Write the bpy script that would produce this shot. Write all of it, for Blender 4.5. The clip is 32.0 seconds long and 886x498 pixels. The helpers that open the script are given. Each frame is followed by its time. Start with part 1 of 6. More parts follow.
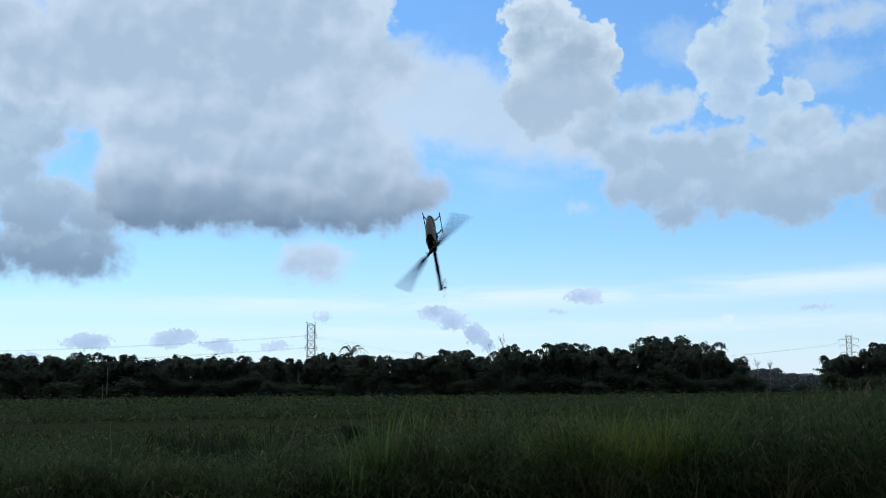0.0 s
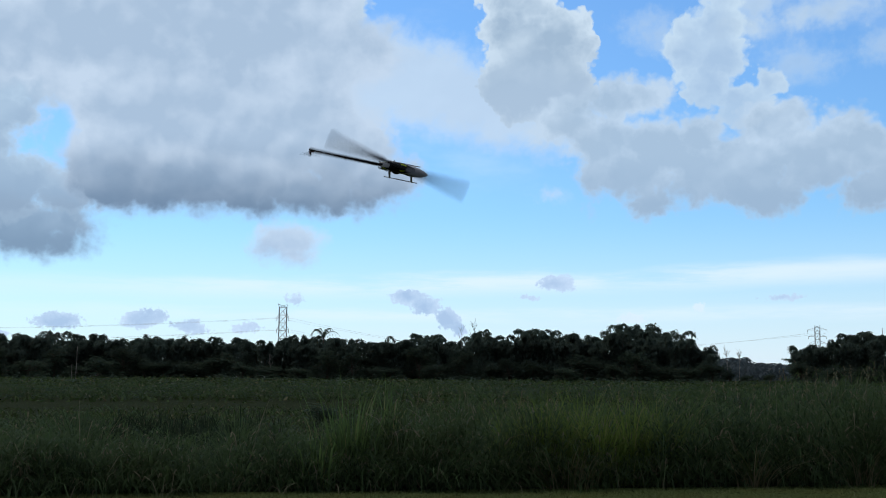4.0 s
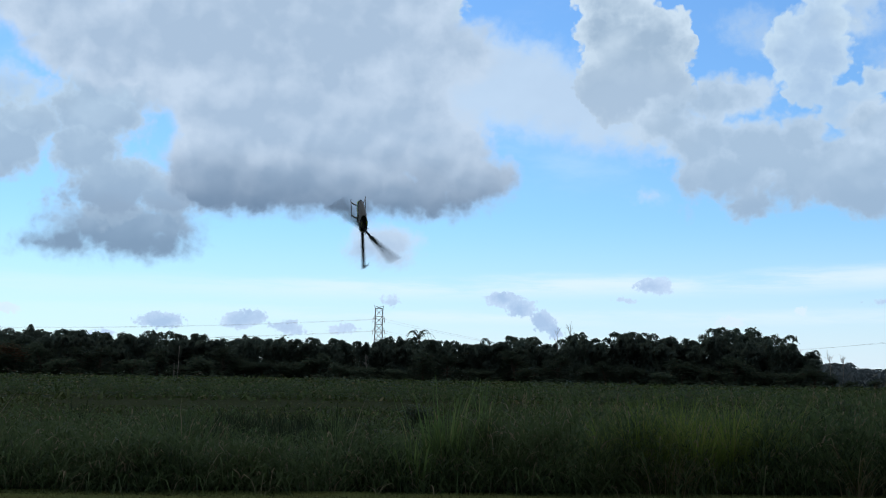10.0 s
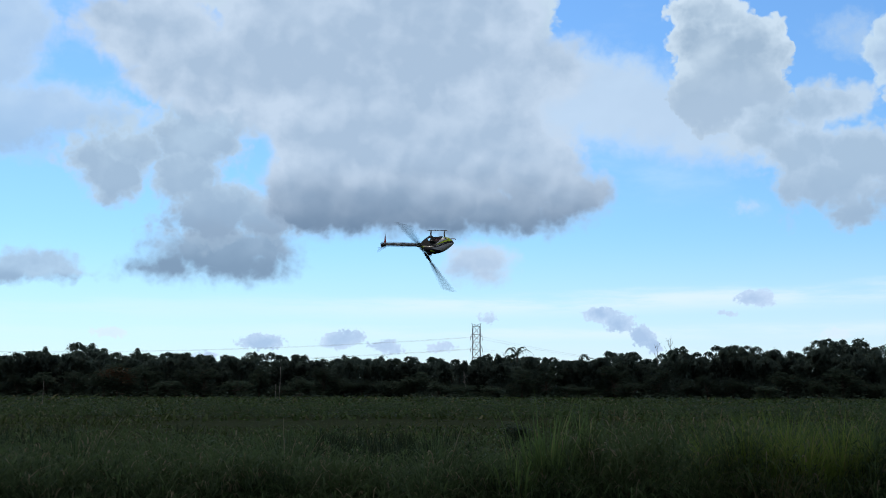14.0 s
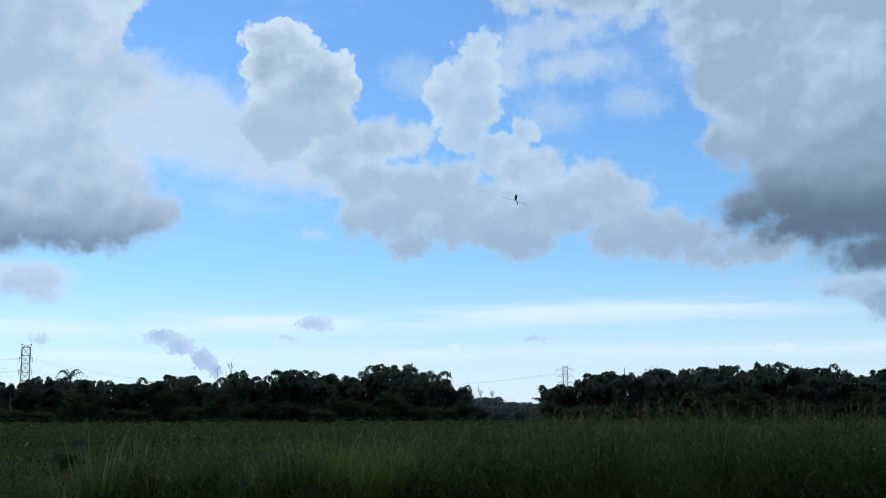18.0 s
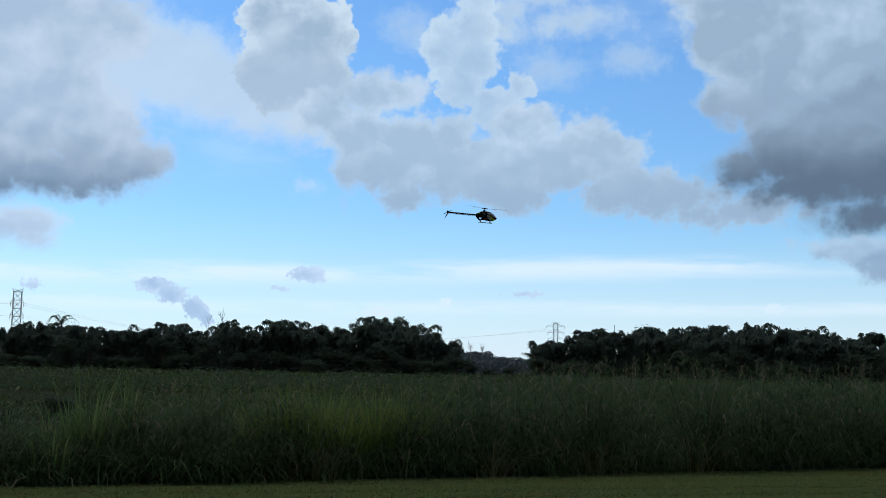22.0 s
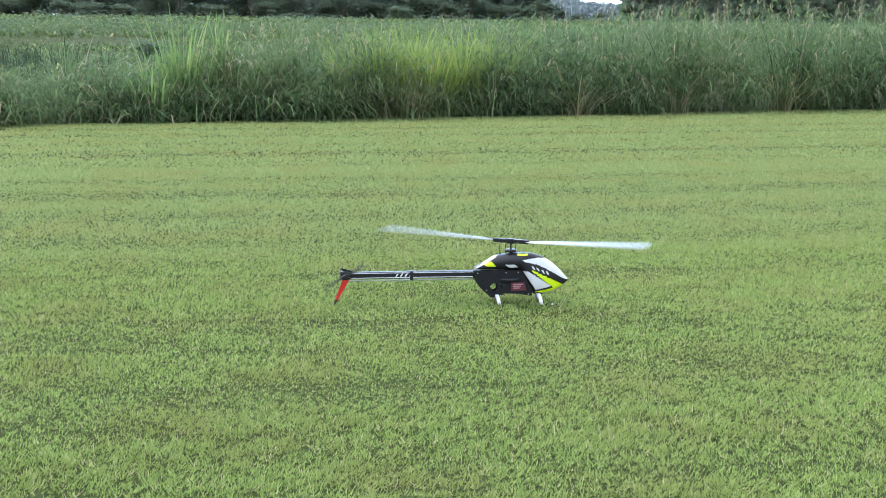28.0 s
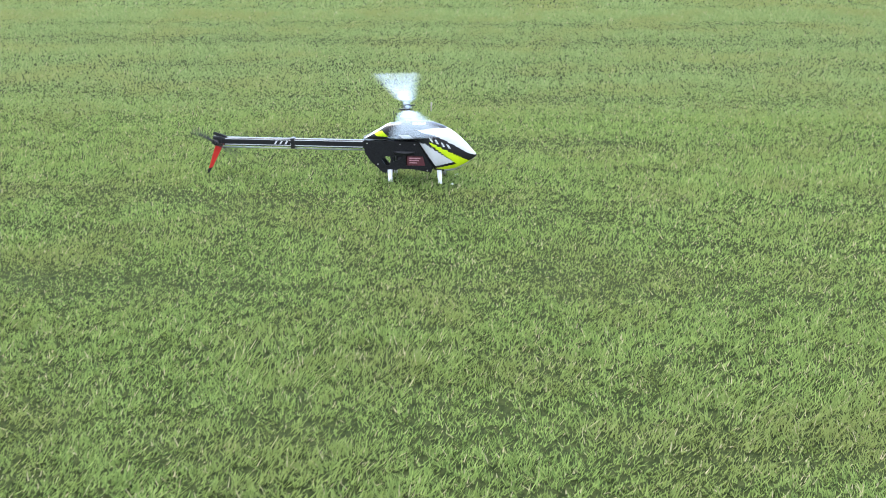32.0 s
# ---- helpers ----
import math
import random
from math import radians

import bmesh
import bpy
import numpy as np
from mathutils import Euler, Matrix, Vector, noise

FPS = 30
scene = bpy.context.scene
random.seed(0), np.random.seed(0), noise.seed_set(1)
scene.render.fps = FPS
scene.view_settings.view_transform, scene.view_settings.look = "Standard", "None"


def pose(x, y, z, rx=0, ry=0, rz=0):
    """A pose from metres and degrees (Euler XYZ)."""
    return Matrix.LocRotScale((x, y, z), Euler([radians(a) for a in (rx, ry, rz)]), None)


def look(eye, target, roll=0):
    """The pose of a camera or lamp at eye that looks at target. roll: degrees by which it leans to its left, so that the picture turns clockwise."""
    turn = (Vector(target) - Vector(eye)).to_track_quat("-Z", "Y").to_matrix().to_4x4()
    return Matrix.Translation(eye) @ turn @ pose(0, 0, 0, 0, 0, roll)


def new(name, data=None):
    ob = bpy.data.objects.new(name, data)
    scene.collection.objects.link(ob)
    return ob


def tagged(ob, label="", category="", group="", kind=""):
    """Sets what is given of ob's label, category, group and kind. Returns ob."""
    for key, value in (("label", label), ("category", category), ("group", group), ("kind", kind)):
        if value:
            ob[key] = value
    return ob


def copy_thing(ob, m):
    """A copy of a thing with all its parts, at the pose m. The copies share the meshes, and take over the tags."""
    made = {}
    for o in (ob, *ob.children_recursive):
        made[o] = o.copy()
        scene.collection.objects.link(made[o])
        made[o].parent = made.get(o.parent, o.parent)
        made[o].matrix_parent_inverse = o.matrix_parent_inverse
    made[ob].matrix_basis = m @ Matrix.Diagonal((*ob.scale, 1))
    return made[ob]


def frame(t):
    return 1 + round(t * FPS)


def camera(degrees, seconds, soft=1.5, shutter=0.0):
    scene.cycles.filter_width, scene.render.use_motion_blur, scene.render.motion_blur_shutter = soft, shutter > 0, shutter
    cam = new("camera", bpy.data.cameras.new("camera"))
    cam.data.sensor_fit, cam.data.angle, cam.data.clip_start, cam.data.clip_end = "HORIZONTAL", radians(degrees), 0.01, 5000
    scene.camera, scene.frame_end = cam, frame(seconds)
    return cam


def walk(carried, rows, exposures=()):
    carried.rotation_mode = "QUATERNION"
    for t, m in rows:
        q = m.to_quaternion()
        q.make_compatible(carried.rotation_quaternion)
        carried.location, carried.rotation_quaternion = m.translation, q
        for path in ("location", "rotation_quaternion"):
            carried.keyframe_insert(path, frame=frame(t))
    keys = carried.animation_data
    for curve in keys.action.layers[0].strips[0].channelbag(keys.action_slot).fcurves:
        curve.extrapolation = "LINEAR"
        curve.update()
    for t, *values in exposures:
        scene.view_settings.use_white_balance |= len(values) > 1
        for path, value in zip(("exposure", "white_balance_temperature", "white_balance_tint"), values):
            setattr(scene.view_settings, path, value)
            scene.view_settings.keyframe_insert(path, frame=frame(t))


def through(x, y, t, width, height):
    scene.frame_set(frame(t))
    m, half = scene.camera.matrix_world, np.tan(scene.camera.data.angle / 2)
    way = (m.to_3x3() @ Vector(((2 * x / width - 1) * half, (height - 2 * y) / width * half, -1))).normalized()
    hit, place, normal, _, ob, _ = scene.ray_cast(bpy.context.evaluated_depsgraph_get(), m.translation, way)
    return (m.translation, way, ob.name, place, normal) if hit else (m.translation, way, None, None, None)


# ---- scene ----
EXPOSURES = [(0, 0.12, 6500, 10), (16.4, 0.12, 6500, 10), (17, -0.22, 6150, 10), (18, 0.12, 6450, 10), (19, -0.17, 6200, 10), (20, -0.15, 6200, 10), (21, -0.02, 6300, 10), (22, 0.1, 6450, 10), (23, 0.12, 6500, 10), (24.3, 0.2, 6500, 10), (25.4, 0.45, 6500, 10), (26.5, 1.36, 6500, 10), (27, 2.25, 6500, 10), (27.5, 3.16, 6500, 10), (28, 3.62, 6500, 10), (32, 3.64, 6500, 10)]
cam = camera(41.64, 32.0, soft=0.4, shutter=0.22)
walk(cam, [
    (0, pose(0, 0, 1.66, 97.626, 0.575, -0.000)),
    (0.5, pose(0, 0, 1.66, 97.732, 0.601, 1.930)),
    (1, pose(0, 0, 1.66, 97.662, 0.554, 3.140)),
    (1.5, pose(0, 0, 1.66, 97.531, 0.703, 2.982)),
    (2, pose(0, 0, 1.66, 97.236, 0.649, 1.225)),
    (2.5, pose(0, 0, 1.66, 96.970, 0.381, -0.385)),
    (3, pose(0, 0, 1.66, 96.881, 0.115, -1.207)),
    (3.5, pose(0, 0, 1.66, 96.854, -0.128, -1.659)),
    (5.5, pose(0, 0, 1.66, 96.906, -0.941, 0.035)),
    (6, pose(0, 0, 1.66, 96.791, -0.895, 0.112)),
    (6.5, pose(0, 0, 1.66, 96.695, -0.791, -0.563)),
    (7, pose(0, 0, 1.66, 96.682, -0.714, -1.548)),
    (7.5, pose(0, 0, 1.66, 96.712, -0.743, -2.423)),
    (8, pose(0, 0, 1.66, 96.653, -0.777, -2.496)),
    (8.5, pose(0, 0, 1.66, 96.684, -0.854, -1.936)),
    (9, pose(0, 0, 1.66, 96.785, -1.010, -0.470)),
    (9.5, pose(0, 0, 1.66, 96.813, -0.987, 1.662)),
    (10, pose(0, 0, 1.66, 96.918, -0.924, 3.215)),
    (10.5, pose(0, 0, 1.66, 97.299, -0.778, 4.082)),
    (11, pose(0, 0, 1.66, 97.628, -0.623, 5.112)),
    (11.5, pose(0, 0, 1.66, 97.651, -0.579, 6.001)),
    (12, pose(0, 0, 1.66, 97.655, -0.453, 6.560)),
    (12.5, pose(0, 0, 1.66, 97.696, -0.483, 7.323)),
    (13, pose(0, 0, 1.66, 97.737, -0.266, 8.230)),
    (13.5, pose(0, 0, 1.66, 97.792, -0.128, 8.848)),
    (15.5, pose(0, 0, 1.66, 97.418, -0.032, 0.417)),
    (16, pose(0, 0, 1.66, 98.073, 0.184, -2.310)),
    (16.5, pose(0, 0, 1.66, 99.472, 0.189, -5.361)),
    (17, pose(0, 0, 1.66, 100.694, 0.420, -8.971)),
    (17.5, pose(0, 0, 1.66, 99.328, 0.439, -11.822)),
    (18, pose(0, 0, 1.66, 98.822, 0.478, -13.211)),
    (18.5, pose(0, 0, 1.66, 99.746, 0.453, -13.791)),
    (19, pose(0, 0, 1.66, 100.984, 0.249, -14.178)),
    (19.5, pose(0, 0, 1.66, 101.898, 0.005, -14.415)),
    (20, pose(0, 0, 1.66, 102.071, -0.237, -14.509)),
    (20.5, pose(0, 0, 1.66, 101.125, -0.389, -14.495)),
    (21, pose(0, 0, 1.66, 99.427, -0.427, -14.293)),
    (21.5, pose(0, 0, 1.66, 97.755, -0.598, -14.033)),
    (22, pose(0, 0, 1.66, 96.563, -0.758, -13.723)),
    (22.5, pose(0, 0, 1.66, 95.585, -1.065, -13.117)),
    (23, pose(0, 0, 1.66, 94.823, -1.215, -12.168)),
    (23.5, pose(0, 0, 1.66, 94.090, -1.081, -10.292)),
    (24, pose(0, 0, 1.66, 93.616, -0.946, -7.412)),
    (24.5, pose(0, 0, 1.66, 93.046, -1.111, -5.472)),
    (26.5, pose(-0.137, -0.239, 1.554, 85.827, -1.088, -7.558)),
    (27, pose(-0.112, -0.229, 1.546, 83.079, -0.588, -8.545)),
    (27.5, pose(-0.08, -0.21, 1.534, 80.982, -0.525, -9.240)),
    (28, pose(-0.007, -0.194, 1.525, 79.296, -0.370, -9.450)),
    (28.5, pose(0.08, -0.167, 1.53, 77.704, -0.140, -8.490)),
    (29, pose(0.231, -0.074, 1.517, 75.654, -0.267, -7.947)),
    (29.5, pose(0.48, -0.032, 1.518, 74.472, -0.164, -7.193)),
    (30, pose(0.879, -0.104, 1.515, 74.066, -0.565, -5.667)),
    (30.5, pose(1.201, -0.054, 1.455, 73.528, -1.462, -4.925)),
    (31, pose(1.478, 0.082, 1.439, 72.222, -1.421, -2.640)),
    (31.5, pose(1.803, 0.343, 1.453, 71.280, -0.004, 1.896)),
    (32, pose(2.022, 0.686, 1.459, 71.553, 0.539, 4.201))
], exposures=EXPOSURES)


# ---------------------------------------------------------------- sky
EDGE_Y, EDGE_SLOPE = 19.2, 0.165          # border between the mown lawn and the tall grass
SUN_EL, SUN_AZ = 52.0, -38.0               # degrees; azimuth to the right of straight ahead


class Nodes:
    """Small helper that adds and wires shader nodes."""

    def __init__(self, tree):
        self.t = tree

    def put(self, kind, ins=(), **props):
        n = self.t.nodes.new(kind)
        for k, v in props.items():
            setattr(n, k, v)
        for key, v in dict(ins).items():
            s = n.inputs[key]
            if isinstance(v, bpy.types.NodeSocket):
                self.t.links.new(v, s)
            else:
                s.default_value = v
        return n

    def math(self, op, a, b=0.0, c=0.0, clamp=False):
        return self.put("ShaderNodeMath", {0: a, 1: b, 2: c}, operation=op, use_clamp=clamp).outputs[0]

    def vec(self, op, a, b=(0, 0, 0), c=(0, 0, 0)):
        n = self.put("ShaderNodeVectorMath", {0: a, 1: b, 2: c}, operation=op)
        return n.outputs["Value"] if op in ("LENGTH", "DOT_PRODUCT", "DISTANCE") else n.outputs["Vector"]

    def ramp(self, v, lo, hi, to0=0.0, to1=1.0, smooth=True):
        return self.put("ShaderNodeMapRange", {"Value": v, "From Min": lo, "From Max": hi, "To Min": to0, "To Max": to1},
                        interpolation_type="SMOOTHSTEP" if smooth else "LINEAR").outputs[0]

    def noise(self, p, scale, detail=3.0, rough=0.5, color=False, dist=0.0):
        n = self.put("ShaderNodeTexNoise", {"Vector": p, "Scale": scale, "Detail": detail, "Roughness": rough, "Distortion": dist})
        return n.outputs["Color" if color else "Fac"]

    def mix(self, f, a, b, kind="MIX"):
        n = self.put("ShaderNodeMix", {0: f, 6: a, 7: b}, data_type="RGBA", blend_type=kind)
        return n.outputs[2]


def rgb(r, g, b):
    """Linear colour of a display colour of 0 to 255."""
    return tuple(((c / 255 + 0.055) / 1.055) ** 2.4 for c in (r, g, b)) + (1,)


# Clouds as heaps of round lobes in sky degrees: right, up, half width, half height; the farthest first.
VEIL = [(-5.95, 14.7, 4.73, 3.06), (-2.85, 15.3, 4.17, 2.36), (0.15, 14.9, 3.34, 1.95), (2.35, 14.3, 3.06, 1.67), (4.65, 13.4, 2.78, 1.39), (6.65, 12.8, 1.95, 1.06)]
WISPS = [(11.55, 17.6, 0.72, 0.33), (12.15, 17.0, 0.83, 0.50), (17.15, 17.0, 0.72, 0.28), (18.85, 15.4, 1.25, 0.72),
         (22.95, 15.8, 0.95, 0.50), (8.05, 23.6, 2.08, 0.78), (12.45, 22.9, 1.67, 0.50), (16.95, 23.6, 1.53, 0.61), (21.55, 22.7, 0.83, 0.33)]
TOWER = [(4.75, 18.9, 1.25, 0.83), (5.85, 18.8, 1.06, 0.97), (4.35, 17.8, 0.89, 1.00), (7.15, 17.2, 1.61, 1.33), (5.25, 16.9, 1.83, 1.72), (4.75, 15.2, 1.67, 1.33),
         (6.85, 15.6, 2.08, 1.72), (8.05, 16.3, 0.89, 1.00), (6.05, 14.2, 2.36, 1.06)]
SMALL_TOWER = [(15.15, 18.6, 0.95, 0.55), (16.25, 13.4, 1.2, 0.8), (15.05, 17.5, 1.06, 1.06), (13.95, 16.6, 1.11, 1.00), (14.95, 16.0, 1.17, 1.28), (14.55, 14.7, 1.17, 1.06), (15.85, 14.0, 1.17, 0.78),
               (17.25, 14.4, 0.61, 0.83), (13.35, 16.0, 0.72, 0.95)]
CURL = [(16.85, 18.2, 1.1, 0.6), (18.25, 19.0, 1.5, 0.6), (19.85, 19.4, 1.4, 0.5), (20.05, 17.7, 1.5, 0.4), (16.25, 17.4, 0.7, 0.4)]
CHAIN = [(7.75, 13.0, 1.81, 1.06), (10.25, 13.9, 1.39, 0.95), (11.45, 14.2, 1.06, 0.72), (9.35, 12.0, 1.67, 1.33), (8.85, 10.2, 0.67, 1.06), (10.65, 10.4, 1.67, 1.11),
         (12.25, 11.7, 2.08, 1.39), (13.85, 12.1, 1.17, 0.95), (14.25, 10.4, 2.22, 1.22), (16.25, 10.7, 2.22, 1.67), (17.05, 9.2, 1.53, 0.83), (17.55, 12.4, 1.67, 1.00),
         (18.15, 13.0, 1.06, 0.56), (19.65, 11.0, 2.36, 1.53), (20.75, 12.3, 1.17, 0.72), (21.85, 11.1, 1.53, 1.17), (22.65, 9.5, 2.36, 1.06), (24.75, 9.1, 1.95, 0.72),
         (28.05, 8.4, 2.50, 0.67), (11.65, 9.1, 0.95, 0.56)]
BANK = [(16.9, 21.2, 0.83, 0.78), (18.6, 21.8, 1.39, 0.89), (20.3, 21.1, 2.08, 0.95), (22.9, 20.9, 1.81, 1.11), (25.1, 20.9, 1.39, 1.00), (26.4, 23.2, 1.67, 1.25),
        (28.2, 21.7, 3.06, 2.22), (32.0, 20.4, 5.00, 4.17), (26.4, 18.5, 1.39, 1.61), (27.3, 16.2, 1.61, 1.61), (27.3, 13.8, 0.95, 0.95), (29.9, 16.8, 3.61, 3.06),
        (33.9, 17.8, 4.45, 5.00), (29.7, 13.6, 2.50, 1.67), (40.0, 18.0, 5.5, 7.0)]
FRONT = [(28.3, 10.3, 1.22, 0.95), (30.0, 11.1, 1.81, 1.53), (31.9, 11.2, 2.50, 2.36), (34.5, 11.5, 3.34, 3.06), (37.8, 11.7, 4.45, 4.17), (31.3, 9.5, 3.06, 1.00),
         (34.3, 7.9, 2.22, 0.72), (36.7, 7.8, 3.06, 0.83), (41.3, 11.9, 6.12, 5.56)]
BIG = [(-24.3, 17.9, 1.81, 1.11), (-22.0, 17.7, 3.06, 1.95), (-21.9, 15.8, 1.67, 1.25), (-19.2, 16.3, 3.06, 2.22), (-14.7, 17.5, 5.28, 3.61), (-8.7, 18.2, 5.00, 3.61),
       (-5.0, 19.0, 2.08, 1.81), (-5.0, 16.0, 3.06, 1.95), (-2.6, 16.5, 1.67, 1.25), (-12.4, 13.5, 5.28, 3.06), (-7.8, 13.0, 5.28, 3.06), (-3.6, 11.6, 2.64, 1.81),
       (-1.6, 10.4, 1.72, 1.17), (-14.3, 10.7, 2.78, 2.17), (-10.1, 10.3, 5.28, 1.72), (-5.0, 9.6, 3.34, 1.06), (-12.7, 9.0, 1.3, 0.62), (-8.4, 8.85, 2.1, 0.42)]
CROWN = [(-5.9, 21.7, 4.17, 3.06), (-4.0, 21.4, 2.45, 1.95), (-4.2, 19.3, 1.95, 1.67), (-7.4, 24.5, 5.00, 3.34), (-11.5, 21.9, 5.56, 4.17), (-17.0, 21.5, 5.0, 3.0)]
ARM = [(-20.4, 12.8, 2.22, 1.39), (-20.9, 10.8, 1.45, 1.45), (-19.6, 9.5, 2.36, 1.39), (-16.8, 9.2, 1.67, 1.11), (-19.1, 14.2, 3.06, 1.00), (-16.6, 14.2, 2.22, 1.11),
       (-24.2, 11.0, 1.61, 1.39), (-25.4, 11.7, 0.95, 0.83), (-23.6, 12.2, 1.67, 1.11)]
LUMP = [(-18.9, 7.6, 2.92, 1.17), (-18.1, 6.9, 2.22, 0.72), (-21.6, 6.6, 1.72, 0.50), (-16.6, 7.8, 1.39, 0.89)]
FAR_LEFT = [(-29.6, 17.5, 2.36, 1.95), (-31.2, 16.0, 3.34, 2.22), (-27.3, 13.7, 3.34, 1.11), (-30.1, 13.3, 3.89, 1.67), (-24.5, 13.5, 2.22, 0.72), (-39.0, 17.0, 6.0, 5.0)]
PUFFS = [(-6.3, 7.15, 1.45, 0.80), (-6.1, 6.5, 1.0, 0.45), (6.9, 9.5, 0.4, 0.16)]
LOW_GREY = [(-27.5, 6.5, 2.00, 0.67), (-28.5, 6.2, 1.39, 0.44), (32.3, 6.5, 1.22, 0.39), (34.4, 6.2, 1.67, 0.72), (35.0, 5.4, 1.39, 0.50), (-35.0, 7.0, 3.5, 1.0)]
LOW = [(-0.3, 4.4, 0.89, 0.40), (0.5, 4.1, 0.78, 0.44), (1.6, 3.5, 0.56, 0.50), (2.1, 2.9, 0.39, 0.39), (7.0, 5.2, 0.89, 0.39), (6.7, 5.1, 0.50, 0.28),
       (-16.9, 3.1, 1.00, 0.33), (-13.0, 3.2, 1.11, 0.47), (-10.8, 2.9, 0.78, 0.28), (-8.2, 2.9, 0.56, 0.22), (-5.9, 4.4, 0.39, 0.22), (5.6, 4.4, 0.39, 0.13),
       (17.7, 4.4, 0.69, 0.12), (-19.6, 2.5, 0.6, 0.2)]
BRIGHT = [(10.6, 3.5, 0.61, 0.28), (13.8, 3.9, 0.28, 0.22), (29.6, 3.7, 0.45, 0.22), (-24.0, 3.4, 0.8, 0.25)]


def make_world():
    world = bpy.data.worlds.new("sky")
    scene.world = world
    world.use_nodes = True
    t = world.node_tree
    t.nodes.clear()
    k = Nodes(t)
    way = k.put("ShaderNodeTexCoord").outputs["Generated"]
    xyz = k.put("ShaderNodeSeparateXYZ", {0: way})
    u = k.math("MULTIPLY", k.math("ARCTAN2", xyz.outputs[0], xyz.outputs[1]), 57.2958)
    v = k.math("MULTIPLY", k.math("ARCSINE", xyz.outputs[2]), 57.2958)
    p = k.put("ShaderNodeCombineXYZ", {0: u, 1: v, 2: 0.0}).outputs[0]
    half = (0.5, 0.5, 0.5)
    drift = k.vec("MULTIPLY", k.vec("SUBTRACT", k.noise(p, 0.55, 3.0, 0.55, color=True), half), (1.1, 0.8, 0))
    crinkle = k.vec("MULTIPLY", k.vec("SUBTRACT", k.noise(p, 2.6, 4.0, 0.6, color=True), half), (0.22, 0.17, 0))
    q = k.vec("ADD", p, k.vec("ADD", drift, crinkle))

    def billow(at, sizes):
        """Rounded heads at several sizes, between about -0.5 and 0.5."""
        total = None
        for size, share in sizes:
            d = k.put("ShaderNodeTexVoronoi", {"Vector": at, "Scale": size, "Smoothness": 0.4}, feature="SMOOTH_F1", voronoi_dimensions="2D").outputs["Distance"]
            d = k.math("MULTIPLY", k.math("SUBTRACT", 0.42, d), share * 1.5)
            total = d if total is None else k.math("ADD", total, d)
        return total
    heads = billow(q, ((0.62, 0.5), (1.5, 0.3), (3.6, 0.17)))
    broad = ((0.26, 0.55), (0.6, 0.35), (1.5, 0.12))
    relief = k.math("SUBTRACT", billow(q, broad), billow(k.vec("ADD", q, (-0.3, 0.6, 0)), broad))
    fine = k.math("SUBTRACT", k.noise(p, 1.5, 5.0, 0.58), 0.5)
    mid = k.math("SUBTRACT", k.noise(k.vec("MULTIPLY", p, (1, 1.5, 0)), 0.26, 4.0, 0.5), 0.5)

    tiny = k.math("SUBTRACT", k.noise(p, 4.2, 4.0, 0.6), 0.5)

    def depth(lobes, bulge, ragged, small):
        best = None
        for lu, lv, ru, rv in lobes:
            r = min(ru, rv)
            n = k.vec("LENGTH", k.vec("MULTIPLY_ADD", q, (1 / ru, 1 / rv, 0), (-lu / ru, -lv / rv, 0)))
            d = k.math("MULTIPLY_ADD", n, -r, r)
            best = d if best is None else k.math("SMOOTH_MAX", best, d, 0.5 * min(1.0, r))
        return k.math("ADD", best, k.math("MULTIPLY_ADD", heads, bulge, k.math("MULTIPLY_ADD", tiny if small else fine, ragged, 0.16 * bulge)))

    def heap(col, lobes, soft, bulge, ragged, body, rim, base, hi, lo, thick=1.0, lumps=1.0, rim_deep=0.9, hole=None):
        """Lays one cloud over the sky: crisp or soft border, bright rim, grey body, dark flat base between two heights."""
        d = depth(lobes, bulge, ragged, soft < 0.2)
        if hole:
            hu, hv, ru, rv = hole
            gap = k.vec("LENGTH", k.vec("MULTIPLY_ADD", q, (1 / ru, 1 / rv, 0), (-hu / ru, -hv / rv, 0)))
            d = k.math("MINIMUM", d, k.math("MULTIPLY_ADD", gap, 1.1, k.math("MULTIPLY_ADD", fine, 0.5, -1.0)))
        cover = k.math("MULTIPLY", k.ramp(d, -0.5 * soft, 0.5 * soft), thick)
        tone = k.math("ADD", k.ramp(d, -0.3, rim_deep), k.math("MULTIPLY_ADD", relief, -0.75 * lumps, k.math("MULTIPLY_ADD", mid, 1.2 * lumps, k.math("MULTIPLY_ADD", fine, 0.25 * lumps, -0.12))), clamp=True)
        c = k.mix(tone, rim, body)
        under = k.ramp(k.math("ADD", v, k.math("MULTIPLY_ADD", mid, 1.8, k.math("MULTIPLY_ADD", relief, 0.7, k.math("MULTIPLY", fine, 0.35)))), hi, lo)
        c = k.mix(k.math("MULTIPLY", under, k.ramp(d, -0.3, 0.5, 0.4, 1.0)), c, base)
        return k.mix(cover, col, c)
    # thin high streaks low over the horizon
    streak = k.noise(k.vec("MULTIPLY", p, (0.07, 0.55, 0)), 1.0, 6.0, 0.62)
    off = k.math("ABSOLUTE", k.math("SUBTRACT", v, k.math("MULTIPLY_ADD", u, 0.022, k.math("MULTIPLY_ADD", streak, 1.6, 4.25))))
    band = k.ramp(off, 0.85, 0.0, 0.0, 0.66)
    low = k.ramp(k.math("ABSOLUTE", k.math("SUBTRACT", v, k.math("MULTIPLY_ADD", streak, 1.0, 3.1))), 0.55, 0.05, 0.0, 0.45)
    veil = k.math("MULTIPLY", k.math("MAXIMUM", band, low), k.math("MULTIPLY", k.ramp(streak, 0.36, 0.58, 0.08, 1.0), k.ramp(u, -20.0, -3.0, 0.35, 1.0)))
